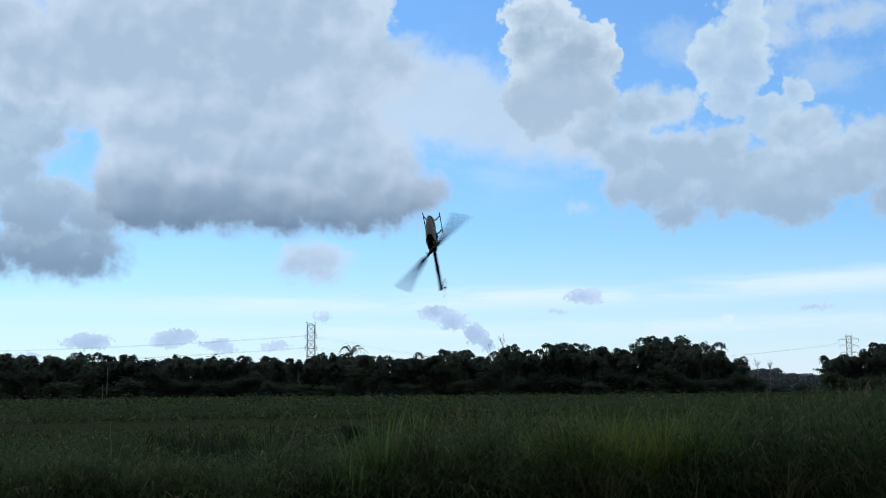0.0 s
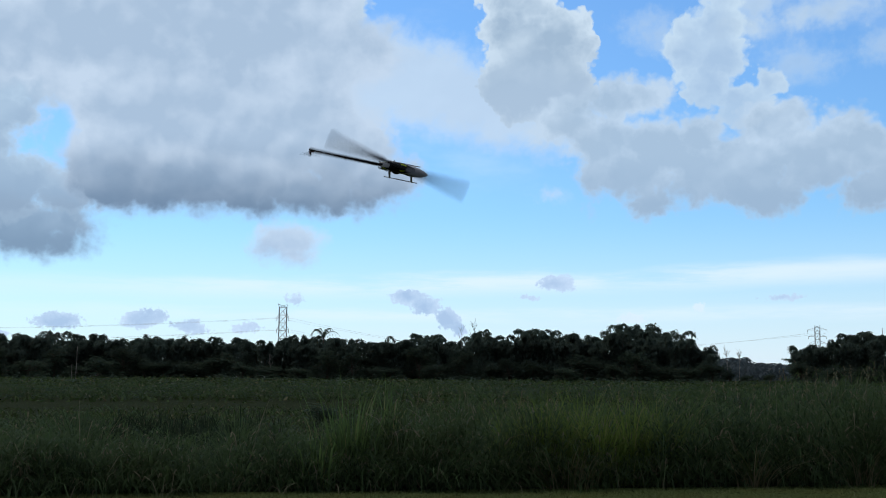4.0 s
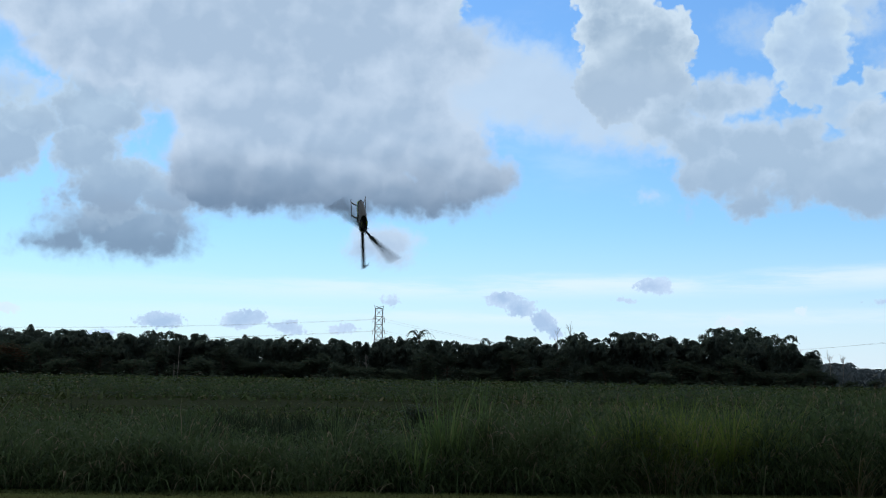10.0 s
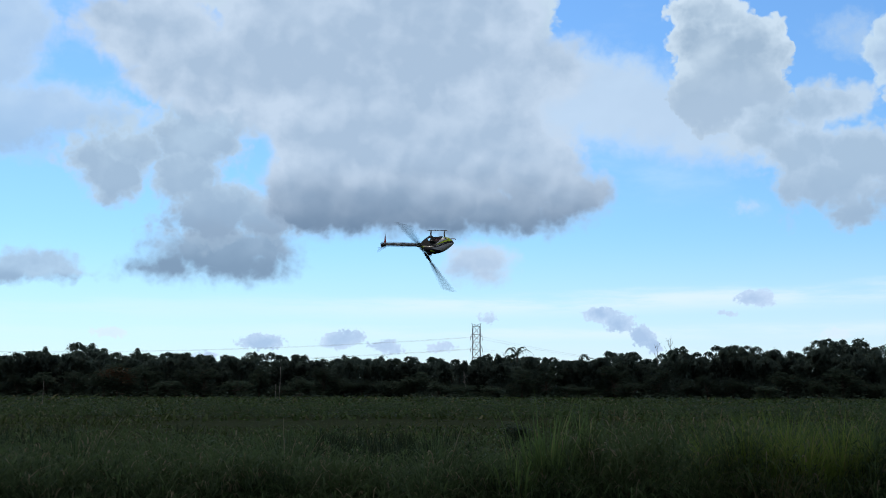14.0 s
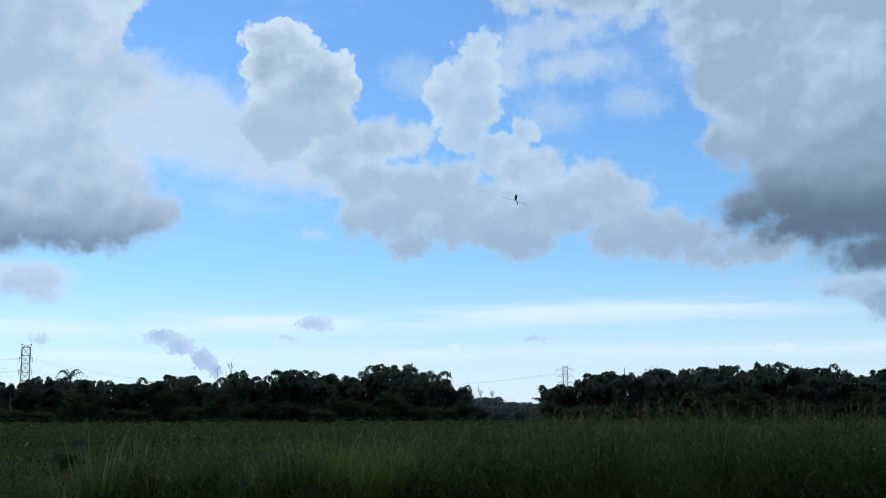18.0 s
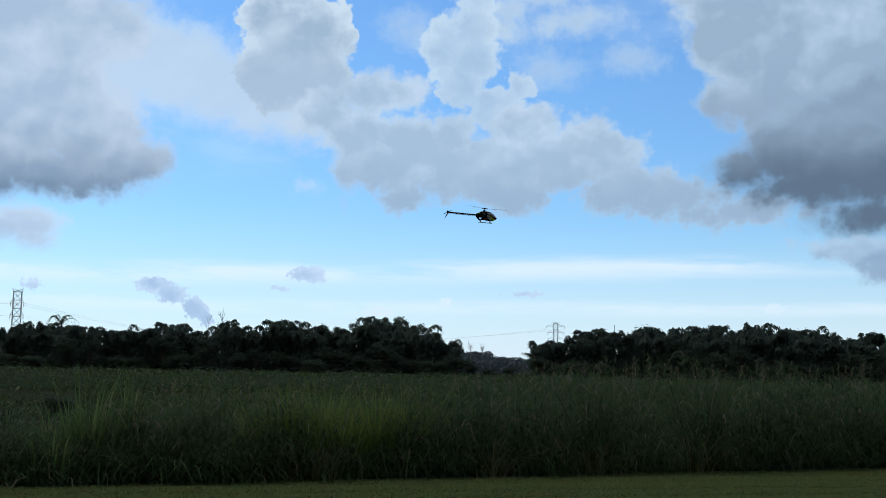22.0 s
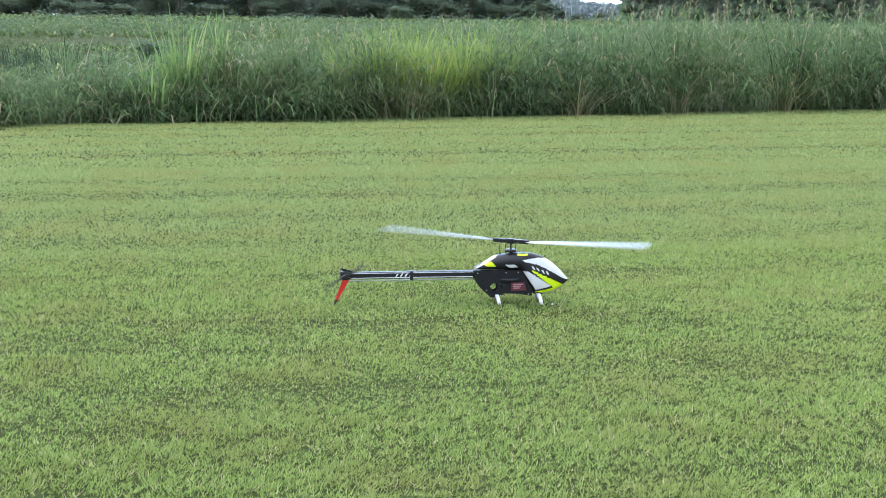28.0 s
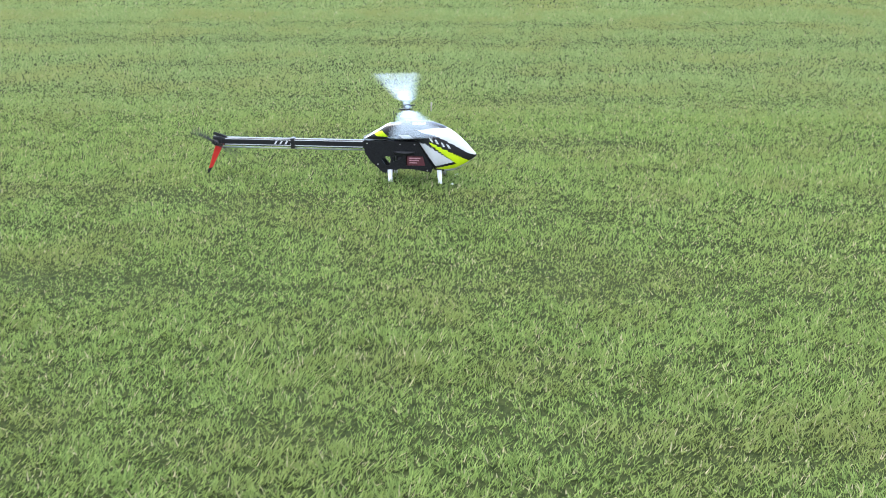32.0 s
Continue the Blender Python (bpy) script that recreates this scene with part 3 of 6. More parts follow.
def build_lawn():
    rng = np.random.default_rng(4)
    # turf: short dense blades, thinner with distance; the zones run into one another
    near, far = [], []
    for y0, y1, x0, x1, per, h, w in ((-7.0, 2.6, -6.0, 8.0, 420, 0.020, 0.008), (2.2, 5.0, -1.4, 4.2, 25000, 0.0135, 0.0030), (4.4, 8.6, -2.7, 5.8, 14000, 0.0125, 0.0042),
                                      (7.4, 13.6, -5.2, 8.4, 4800, 0.017, 0.0100), (11.6, 23.5, -12.0, 15.0, 1400, 0.024, 0.021)):
        n = int((y1 - y0) * (x1 - x0) * per)
        b = np.stack([rng.uniform(x0, x1, n), rng.uniform(y0, y1, n), np.zeros(n)], 1)
        fade = np.clip(np.minimum((b[:, 1] - y0) / 0.6, (y1 - b[:, 1]) / (0.12 * max(y1, 4.0))), 0, 1)
        b = b[(b[:, 1] < EDGE_Y + EDGE_SLOPE * b[:, 0] + 0.3) & (rng.uniform(0, 1, n) < fade)]
        # tufts and mower lines
        line = (b[:, 1] / 0.58 + 0.12 * np.sin(b[:, 0] * 0.5) + 0.05 * b[:, 0] + 0.10 * wave(b[:, 0] * 2.2, b[:, 1] * 0.5, 6.0)) % 1.0
        worn = 0.16 + 0.10 * wave(b[:, 0] * 1.3, b[:, 1] * 1.7, 8.0)
        b = b[(line > worn) | (y0 > 7) | (rng.uniform(0, 1, len(b)) < np.interp(b[:, 1], [3, 7, 12], [0.62, 0.7, 0.7]))]
        # small tufts, each with its own height and lay; thin spots between them
        cell, wide = 0.022 * max(1.0, y0 / 4.0), 0.11 * max(1.0, y0 / 6.0)
        own = patchwork(b[:, 0], b[:, 1], cell, 1.0)
        thin = 0.30 if y0 < 4 else 0.05 if y0 < 7 else 0.0
        b = b[(own > thin) | (rng.uniform(0, 1, len(b)) < 0.22)]
        own, group = patchwork(b[:, 0], b[:, 1], cell, 1.0), patchwork(b[:, 0], b[:, 1], wide, 2.0)
        tuft = 0.60 + 0.65 * own + 0.25 * group + 0.2 * wave(b[:, 0] * 5, b[:, 1] * 8, 1.0)
        # low uneven ridges left by the mower, worn between
        ridge = wave(b[:, 0] * 0.9, b[:, 1] * 5.5, 4.0) + 0.5 * wave(b[:, 0] * 4.0, b[:, 1] * 9.0, 2.5)
        tuft = tuft * (1.0 + np.interp(y0, [3, 8], [0.30, 0.12]) * ridge)
        row = 1.0 + (0.15 if y0 < 7 else 0.32) * np.sin(b[:, 1] * 5.2 + 0.5 * np.sin(b[:, 0] * 0.6)) + 0.15 * np.sin(b[:, 1] * 2.05 + 0.8 + 0.3 * np.sin(b[:, 0] * 0.35))
        hh = h * np.clip(tuft * row, 0.35, 2.0) * rng.uniform(0.45, 1.5, len(b))
        ww = np.full(len(b), w) * rng.uniform(0.6, 1.4, len(b))
        thin_out = (ridge > -0.42) | (y0 > 7) | (rng.uniform(0, 1, len(b)) < np.interp(y0, [3, 8], [0.85, 0.92]))
        b, hh, ww, group = b[thin_out], hh[thin_out], ww[thin_out], group[thin_out]
        if y0 < 5:
            # the mower has laid most of the blades to one side
            lay = rng.normal(0.4, 1.0, len(b)) + 3.5 * (patchwork(b[:, 0], b[:, 1], cell * 1.3, 3.0) - 0.5) + 2.0 * (group - 0.5)
            near.append(blades(rng, b, hh, ww, rng.uniform(0.3, 1.4, len(b)), rng.uniform(0.0, 0.4, len(b)), levels=1, face=lay))
        else:
            far.append(spikes(rng, b, hh * 0.85, ww, rng.uniform(0.2, 1.6, len(b))))
    V, F = join(near)
    tagged(new("lawn_grass", mesh_from("lawn_grass", V, F, [TURF])), "short mown green lawn grass", "lawn", kind="stuff")
    # the far zones wear the turf copy with haze in its colour
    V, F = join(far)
    tagged(new("lawn_grass", mesh_from("lawn_grass", V, F, [HAZED_TURF])), "short mown green lawn with faint mower lines", "lawn", kind="stuff")


def grass_height(x):
    """Height of the tall grass along the lawn's border."""
    return np.interp(x, [-30, -16, -9, -3.2, -1.6, -0.6, 0.6, 4, 6.5, 8, 10, 14, 30], [1.15, 1.1, 1.02, 0.98, 1.1, 1.65, 1.72, 1.75, 2.0, 2.3, 2.3, 2.35, 2.25])


def tussocks(rng, n, x0, x1, d0, d1, tall, leaves, spread, low=0.02, broad=1.0):
    """Grass in clumps: stalks with long arching leaves all the way up."""
    cx, cd = rng.uniform(x0, x1, n), rng.uniform(d0, d1, n)
    h = tall(cx) * rng.uniform(0.62, 1.14, n) * (1 + 0.13 * wave(cx * 1.7, cd * 1.5, 5.0))
    k = np.repeat(np.arange(n), leaves)
    m = len(k)
    az = rng.uniform(0, 2 * np.pi, m)
    r = np.abs(rng.normal(0, spread, m))
    x, d = cx[k] + np.cos(az) * r, cd[k] + np.sin(az) * r
    y = EDGE_Y + EDGE_SLOPE * x + np.maximum(d, 0.0) + 0.2 * wave(x * 1.3, 0 * x, 3.0)
    rise = (low + (0.80 - low) * rng.uniform(0, 1, m)) * h[k] * np.clip(0.45 + d, 0.45, 1.0)
    ln = np.minimum(rng.uniform(0.10, 0.42, m), 0.16 + (h[k] - rise))
    return blades(rng, np.stack([x, y, ground_z(x, y) + rise], 1), ln, broad * rng.uniform(0.010, 0.040, m), rng.uniform(0.4, 2.6, m), rng.uniform(0.3, 2.2, m), levels=3, face=az + rng.normal(0, 0.8, m))


def build_tall_grass():
    rng = np.random.default_rng(9)
    # the wall of grass along the lawn
    chunks = [tussocks(rng, 560, -28, 30, 0.02, 0.5, lambda x: 0.7 * grass_height(x), 44, 0.18, 0.0),
              tussocks(rng, 900, -28, 30, 0.3, 2.0, grass_height, 62, 0.22, 0.0),
              tussocks(rng, 600, -30, 32, 2.0, 5.5, grass_height, 44, 0.26, 0.2),
              tussocks(rng, 300, -32, 34, 5.5, 8.5, lambda x: (0.62 + 0.38 * (x > 1)) * grass_height(x), 24, 0.3, 0.2),
              tussocks(rng, 230, -24, -6.6, 5.0, 12.0, lambda x: 1.28 + 0.008 * (-7 - x), 46, 0.32, 0.0, 1.2),
              tussocks(rng, 240, 2, 34, 8.0, 15.0, lambda x: 1.5 + 0.012 * x, 36, 0.32, 0.1, 1.3),
              tussocks(rng, 320, -46, 44, 16.0, 24.0, lambda x: 0.42 + 0.6 * (x > 4), 22, 0.28, 0.0, 1.8),
              tussocks(rng, 300, -60, 56, 26.0, 33.0, lambda x: 0.32 + 0.55 * (x > 4), 20, 0.40, 0.0, 2.4),
              tussocks(rng, 620, -76, 70, 60.0, 68.0, lambda x: 1.15 + 0 * x, 34, 0.45, 0.0, 2.2),
              tussocks(rng, 420, -95, 90, 84.0, 96.0, lambda x: 1.2 + 0 * x, 26, 0.6, 0.0, 3.2)]
    V, F = join(chunks)
    tagged(new("tall_grass", mesh_from("tall_grass", V, F, [TALL])), "dense tall green guinea grass with dry stalks beside the lawn", "tall grass", kind="stuff")
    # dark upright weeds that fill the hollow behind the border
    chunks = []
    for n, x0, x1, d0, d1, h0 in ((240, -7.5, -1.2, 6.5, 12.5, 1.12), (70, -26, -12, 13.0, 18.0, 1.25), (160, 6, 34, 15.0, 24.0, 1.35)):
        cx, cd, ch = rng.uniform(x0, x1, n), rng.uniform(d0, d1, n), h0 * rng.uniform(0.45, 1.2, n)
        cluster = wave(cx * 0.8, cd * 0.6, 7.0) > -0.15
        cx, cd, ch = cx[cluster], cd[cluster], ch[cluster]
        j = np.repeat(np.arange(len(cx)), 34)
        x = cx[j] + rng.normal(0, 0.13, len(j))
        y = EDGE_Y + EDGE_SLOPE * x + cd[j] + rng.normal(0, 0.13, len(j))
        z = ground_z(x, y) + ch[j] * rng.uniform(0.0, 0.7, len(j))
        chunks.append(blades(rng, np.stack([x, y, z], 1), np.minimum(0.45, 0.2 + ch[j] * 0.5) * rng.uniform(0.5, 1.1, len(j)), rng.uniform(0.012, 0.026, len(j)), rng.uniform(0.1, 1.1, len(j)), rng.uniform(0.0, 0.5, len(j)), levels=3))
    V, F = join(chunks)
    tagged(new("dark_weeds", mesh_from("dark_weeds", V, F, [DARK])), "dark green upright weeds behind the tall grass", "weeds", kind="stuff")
    # feathery seed heads on long stalks
    n = 520
    x = rng.uniform(-26, 28, n)
    keep = rng.uniform(0, 1, n) < np.interp(x, [-26, -2, 3, 8, 28], [0.25, 0.3, 0.5, 1.0, 1.0])
    x = x[keep]
    n = len(x)
    y = EDGE_Y + EDGE_SLOPE * x + rng.uniform(0.4, 4.0, n)
    h = grass_height(x) * rng.uniform(0.82, 1.05, n)
    stalk = np.stack([x, y, ground_z(x, y)], 1)
    az = rng.uniform(0, 2 * np.pi, n)
    lean = rng.uniform(0.05, 0.3, n)
    chunks = [blades(rng, stalk, h, np.full(n, 0.010), lean, np.full(n, 0.05), levels=4, face=az)]
    tip = stalk + np.stack([np.cos(az) * h * lean, np.sin(az) * h * lean, h * 0.95], 1)
    for i in range(10):
        a2 = az + rng.normal(0, 0.9, n)
        off = tip - np.stack([np.cos(az) * lean, np.sin(az) * lean, np.ones(n)], 1) * (0.032 * i)
        chunks.append(blades(rng, off, rng.uniform(0.05, 0.14, n), np.full(n, 0.013), rng.uniform(0.6, 1.8, n), rng.uniform(0.3, 1.3, n), levels=2, face=a2))
    V, F = join(chunks)
    tagged(new("grass_seed_heads", mesh_from("grass_seed_heads", V, F, [PLUME])), "pale feathery seed heads above the tall grass", "seed heads", kind="stuff")
    # grass and weeds over the field up to the wood, with a mown track across it
    chunks, weeds = [], []
    for d0, d1, x0, x1, n, h0, w in ((8, 20, -34, 40, 26000, 0.36, 0.036), (20, 55, -60, 62, 30000, 0.42, 0.085), (55, 130, -115, 115, 26000, 0.6, 0.22),
                                     (130, 235, -200, 190, 24000, 0.7, 0.45)):
        x = rng.uniform(x0, x1, n)
        d = rng.uniform(d0, d1, n)
        y = EDGE_Y + EDGE_SLOPE * x + d
        hill = 0.8 + 0.5 * wave(x * 0.16, y * 0.35, 2.0) + 0.3 * wave(x * 0.6, y * 0.9, 4.0)
        clump = patchwork(x, y, 0.5 + 0.02 * d0, 4.0)
        hill = hill * (0.35 + 1.3 * clump)
        path = np.where((np.abs(d - 53 - 0.06 * x) < 4.0) & (x < -4) & (x > -26), 0.10, 1.0) * np.where((d > 24) & (d < 48) & (x < 4), 0.7, 1.0)
        h = h0 * np.clip(hill, 0.2, 1.6) * path * rng.uniform(0.6, 1.2, n)
        g = blades(rng, np.stack([x, y, ground_z(x, y)], 1), h, w * rng.uniform(0.6, 1.4, n), rng.uniform(0.2, 1.8, n), rng.uniform(0.1, 1.3, n), levels=2)
        chunks.append(g)
    V, F = join(chunks)
    tagged(new("field_grass", mesh_from("field_grass", V, F, [FIELD])), "rough green grass over the open field", "field grass", kind="stuff")
    # darker weeds in ragged rows
    for d0, spread, x0, x1, n, h0, s in ((10.5, 0.7, -32, 6, 6000, 0.55, 0.10), (21.0, 1.4, -40, 30, 5000, 0.5, 0.14), (62, 2.6, -76, 70, 9000, 1.25, 0.26), (88, 5.0, -100, 90, 6500, 1.4, 0.42),
                                         (160, 9.0, -160, 150, 5200, 1.6, 0.7)):
        x = rng.uniform(x0, x1, n)
        x = x[wave(x * 0.35, 0 * x + d0, d0) > rng.uniform(-0.5, 0.25, n)]
        n = len(x)
        d = d0 + 0.05 * x + rng.normal(0, spread, n)
        y = EDGE_Y + EDGE_SLOPE * x + d
        z = ground_z(x, y) + h0 * rng.uniform(0.05, 1.0, n) * (0.75 + 0.4 * wave(x * 1.1, y, 3.0))
        weeds.append(leaf_cloud(rng, np.stack([x, y, z], 1), s, 0.2))
    V, F = join(weeds)
    tagged(new("field_weeds", mesh_from("field_weeds", V, F, [BUSH])), "rows of dark leafy weeds across the field", "weeds", kind="stuff")


def grass_clump(name, x, d, n, height, width, spread, lean, mat, label, seed):
    """One clump that stands out from the grass by its colour or its broad blades."""
    rng = np.random.default_rng(seed)
    az = rng.uniform(0, 2 * np.pi, n)
    r = np.abs(rng.normal(0, spread, n))
    b = np.stack([np.cos(az) * r, np.sin(az) * r * 0.6, np.zeros(n)], 1)
    V, F = blades(rng, b, height * rng.uniform(0.5, 1.1, n), width * rng.uniform(0.6, 1.3, n), lean * rng.uniform(0.3, 1.6, n), rng.uniform(0.0, 0.55, n), levels=6, face=az)
    ob = new(name, mesh_from(name, V, F, [mat]))
    y = EDGE_Y + EDGE_SLOPE * x + d
    ob.matrix_basis = pose(x, y, float(ground_z(np.array(x), np.array(y))))
    tagged(ob, label, "grass clump")


def build_clumps():
    reed = "tall broad-bladed bright green cane clump"
    grass_clump("cane_clump", -1.05, 0.9, 200, 1.85, 0.034, 0.32, 0.20, REED, reed, 101)
    grass_clump("cane_clump", -0.45, 1.6, 46, 2.15, 0.036, 0.16, 0.12, REED, reed, 117)
    grass_clump("cane_clump", -1.55, 0.4, 70, 1.2, 0.036, 0.24, 0.22, REED, reed, 102)
    lime = "fine yellow-green grass clump among the tall grass"
    for x, d, h, s in ((2.3, 1.0, 1.72, 103), (3.2, 0.8, 1.74, 104), (3.9, 1.1, 1.78, 105), (3.0, 1.7, 1.86, 106), (4.5, 1.4, 1.76, 118), (2.0, 1.8, 1.74, 119)):
        grass_clump("lime_grass_clump", x, d, 330, h, 0.017, 0.34, 0.42, LIME, lime, s)
    dry = "clump of pale dry grass stalks bent over the lawn"
    grass_clump("dry_grass_clump", 5.9, 0.15, 70, 0.85, 0.022, 0.25, 1.1, STRAW, dry, 107)
    grass_clump("dry_grass_clump", 12.6, 0.2, 45, 0.8, 0.02, 0.25, 1.1, STRAW, dry, 108)
    grass_clump("dry_grass_clump", 7.9, 0.15, 60, 1.0, 0.02, 0.3, 1.0, STRAW, dry, 120)
    grass_clump("dry_grass_clump", 10.2, 0.25, 50, 1.1, 0.02, 0.3, 0.8, STRAW, dry, 121)
    grass_clump("dry_grass_clump", 2.6, 0.1, 60, 0.95, 0.02, 0.3, 0.9, STRAW, dry, 122)
    grass_clump("dry_grass_clump", 3.0, 0.2, 36, 0.7, 0.02, 0.2, 0.9, STRAW, dry, 109)
    for x, d, h, s in ((-6.5, 5.0, 1.5, 110), (-10.8, 5.5, 1.55, 111), (-3.4, 4.4, 1.4, 112), (8.6, 1.6, 1.95, 113), (11.0, 1.2, 1.9, 114), (16.0, 1.4, 1.9, 115), (-15.0, 4.0, 1.4, 116)):
        grass_clump("tall_grass_clump", x, d, 170, h, 0.034, 0.32, 0.4, TALL, "taller clump of arching green grass", s)


def build_stake():
    """A small pale peg left standing in the lawn."""
    bm = bmesh.new()
    tube(bm, (0, 0, -0.02), (0.002, 0, 0.05), 0.0045, 0.0045, n=8)
    tube(bm, (0.002, 0, 0.05), (0.002, 0, 0.056), 0.007, 0.006, n=8)
    ob = part("lawn_peg", bm, WOOD, None)
    ob.matrix_basis = pose(1.42, 7.70, 0)
    tagged(ob, "short pale wooden peg standing in the lawn", "peg")


# ---------------------------------------------------------------- trees
def leaf_cloud(rng, centres, size, droop):
    """Pointed leaf sprays: a folded quad each, hanging outward and down."""
    n = len(centres)
    az = rng.uniform(0, 2 * np.pi, n)
    out = np.stack([np.cos(az), np.sin(az), np.zeros(n)], 1)
    side = np.stack([-np.sin(az), np.cos(az), np.zeros(n)], 1)
    s = size * rng.uniform(0.6, 1.4, n)
    fall = -droop * rng.uniform(0.1, 1.3, n)
    mid = centres + out * (0.45 * s)[:, None] + np.stack([np.zeros(n), np.zeros(n), 0.3 * s * fall + 0.1 * s], 1)
    end = centres + out * s[:, None] + np.stack([np.zeros(n), np.zeros(n), s * fall], 1)
    half = side * (0.2 * s)[:, None]
    V = np.stack([centres, mid - half, end, mid + half], 1).reshape(-1, 3)
    return V, np.arange(4 * n).reshape(-1, 4)


def bamboo_clump(seed, height=10.0, spread=3.2, stems=16):
    """Many canes that rise together, arch over and hang their tips; leaves in plumes along them."""
    rng = np.random.default_rng(seed)
    root = empty("bamboo_clump")
    bm = bmesh.new()
    pts = []

    def cane(s, az, h, r, bx, by):
        over = np.maximum(0.0, s - 0.62)
        reach = r * (0.75 * s ** 2.2 + 1.3 * over ** 1.4)
        return np.stack([bx + np.cos(az) * reach, by + np.sin(az) * reach, h * (s * 1.12 - 1.15 * over ** 1.55)], 1)
    for i in range(stems):
        az, h, r = rng.uniform(0, 2 * np.pi), height * (0.52 + 0.52 * rng.uniform(0, 1) ** 0.8), spread * rng.uniform(0.2, 1.0)
        bx, by = rng.normal(0, 0.6, 2)
        line = cane(np.linspace(0, 1, 8), az, h, r, bx, by)
        for a, c, s in zip(line, line[1:], np.linspace(0, 1, 8)):
            tube(bm, a, c, 0.055 * (1.1 - s), 0.05 * (1.0 - s) + 0.004, n=3, cap=False)
        m = 190
        s = 0.08 + 0.92 * rng.uniform(0.0, 1.0, m) ** 0.7
        j = np.where(s > 0.8, 0.15, 0.30 + 0.5 * (0.8 - s))
        c = cane(s, az, h, r, bx, by) + rng.normal(0, 1, (m, 3)) * np.stack([j, j, j * 0.7], 1)
        c[:, 2] = np.maximum(c[:, 2], 0.2)
        pts.append(c)
    # leaders that stand out of the crown and hook over at the tip
    for i in range(10):
        az, h = rng.uniform(0, 2 * np.pi), height * rng.uniform(0.74, 0.93)
        r0, bend = spread * rng.uniform(0.15, 0.8), rng.uniform(0.5, 1.0)
        s = np.linspace(0, 1, 9)
        foot = np.stack([np.cos(az) * r0 * s ** 1.5, np.sin(az) * r0 * s ** 1.5, h * s], 1)
        a = np.linspace(0, np.radians(rng.uniform(130, 210)), 46)
        hook = foot[-1] + np.stack([np.cos(az) * bend * (1 - np.cos(a)), np.sin(az) * bend * (1 - np.cos(a)), bend * 1.2 * np.sin(a)], 1)
        for p0, p1 in zip(foot, foot[1:]):
            tube(bm, p0, p1, 0.045, 0.04, n=3, cap=False)
        pts.append(np.repeat(hook, 2, 0) + rng.normal(0, 0.12, (92, 3)))
        pts.append(hook[::2] + rng.normal(0, 0.2, hook[::2].shape) - (0, 0, 0.2))
        k = rng.uniform(0.6, 1.0, 40)
        pts.append(np.stack([np.cos(az) * r0 * k ** 1.5, np.sin(az) * r0 * k ** 1.5, h * k], 1) + rng.normal(0, 0.22, (40, 3)))
    # low leafy skirt
    m = 650
    a, r = rng.uniform(0, 2 * np.pi, m), spread * 0.8 * np.sqrt(rng.uniform(0, 1, m))
    pts.append(np.stack([np.cos(a) * r, np.sin(a) * r, height * 0.42 * rng.uniform(0.02, 1, m)], 1))
    tagged(part("cane_stand", bm, BARK, root, smooth=False), kind="stuff")
    V, F = leaf_cloud(rng, np.concatenate(pts), 0.50, 1.1)
    crown = new("crown", mesh_from("crown", V, F, [BAMBOO]))
    crown.parent = root
    return root


def round_tree(seed, height=7.0, spread=3.0, mat=None, name="tree", flat=1.0, low=0.55, limbs=14):
    rng = np.random.default_rng(seed)
    root = empty(name)
    bm = bmesh.new()
    tube(bm, (0, 0, -0.2), (0.1, 0, height * 0.45), 0.2, 0.13, n=7)
    pts = []
    for i in range(limbs):
        az, r = rng.uniform(0, 2 * np.pi), spread * rng.uniform(0.2, 0.85)
        tip = Vector((math.cos(az) * r, math.sin(az) * r, height * (low + (0.95 - low) * rng.uniform(0, 1) * flat)))
        tube(bm, (0.1, 0, height * rng.uniform(0.3, 0.45)), tip, 0.09, 0.02, n=5, cap=False)
        c = rng.normal(0, 1, (75, 3)) * (spread * 0.24, spread * 0.24, height * 0.07 * flat + 0.1) + np.array(tip)
        pts.append(c)
    part("trunk", bm, BARK, root, smooth=False)
    V, F = leaf_cloud(rng, np.concatenate(pts), 0.6, 0.2)
    crown = new("crown", mesh_from("crown", V, F, [mat or BUSH]))
    crown.parent = root
    return root


def bare_tree(seed, height):
    """A spindly leafless tree: a leaning stem and thin rising branches."""
    rng = np.random.default_rng(seed)
    root = empty("bare_tree")
    bm = bmesh.new()
    top = Vector((rng.uniform(-0.6, 0.6), 0, height))
    tube(bm, (0, 0, -0.2), top * 0.6, 0.06, 0.05, n=5, cap=False)
    tube(bm, top * 0.6, top, 0.05, 0.02, n=4, cap=False)
    part("trunk", bm, TWIG, root, smooth=False)
    bm = bmesh.new()
    for i in range(9):
        s = rng.uniform(0.5, 0.92)
        az, ln = rng.uniform(0, 2 * np.pi), height * rng.uniform(0.10, 0.22)
        a = top * s
        b = a + Vector((math.cos(az) * ln * 0.5, math.sin(az) * ln * 0.5, ln * 0.9))
        tube(bm, a, b, 0.035, 0.018, n=4, cap=False)
        for j in range(2):
            c = a.lerp(b, rng.uniform(0.4, 0.9))
            tube(bm, c, c + Vector((rng.normal(0, 0.35), rng.normal(0, 0.35), rng.uniform(0.4, 1.0))), 0.03, 0.015, n=3, cap=False)
    part("branches", bm, TWIG, root, smooth=False)
    return root


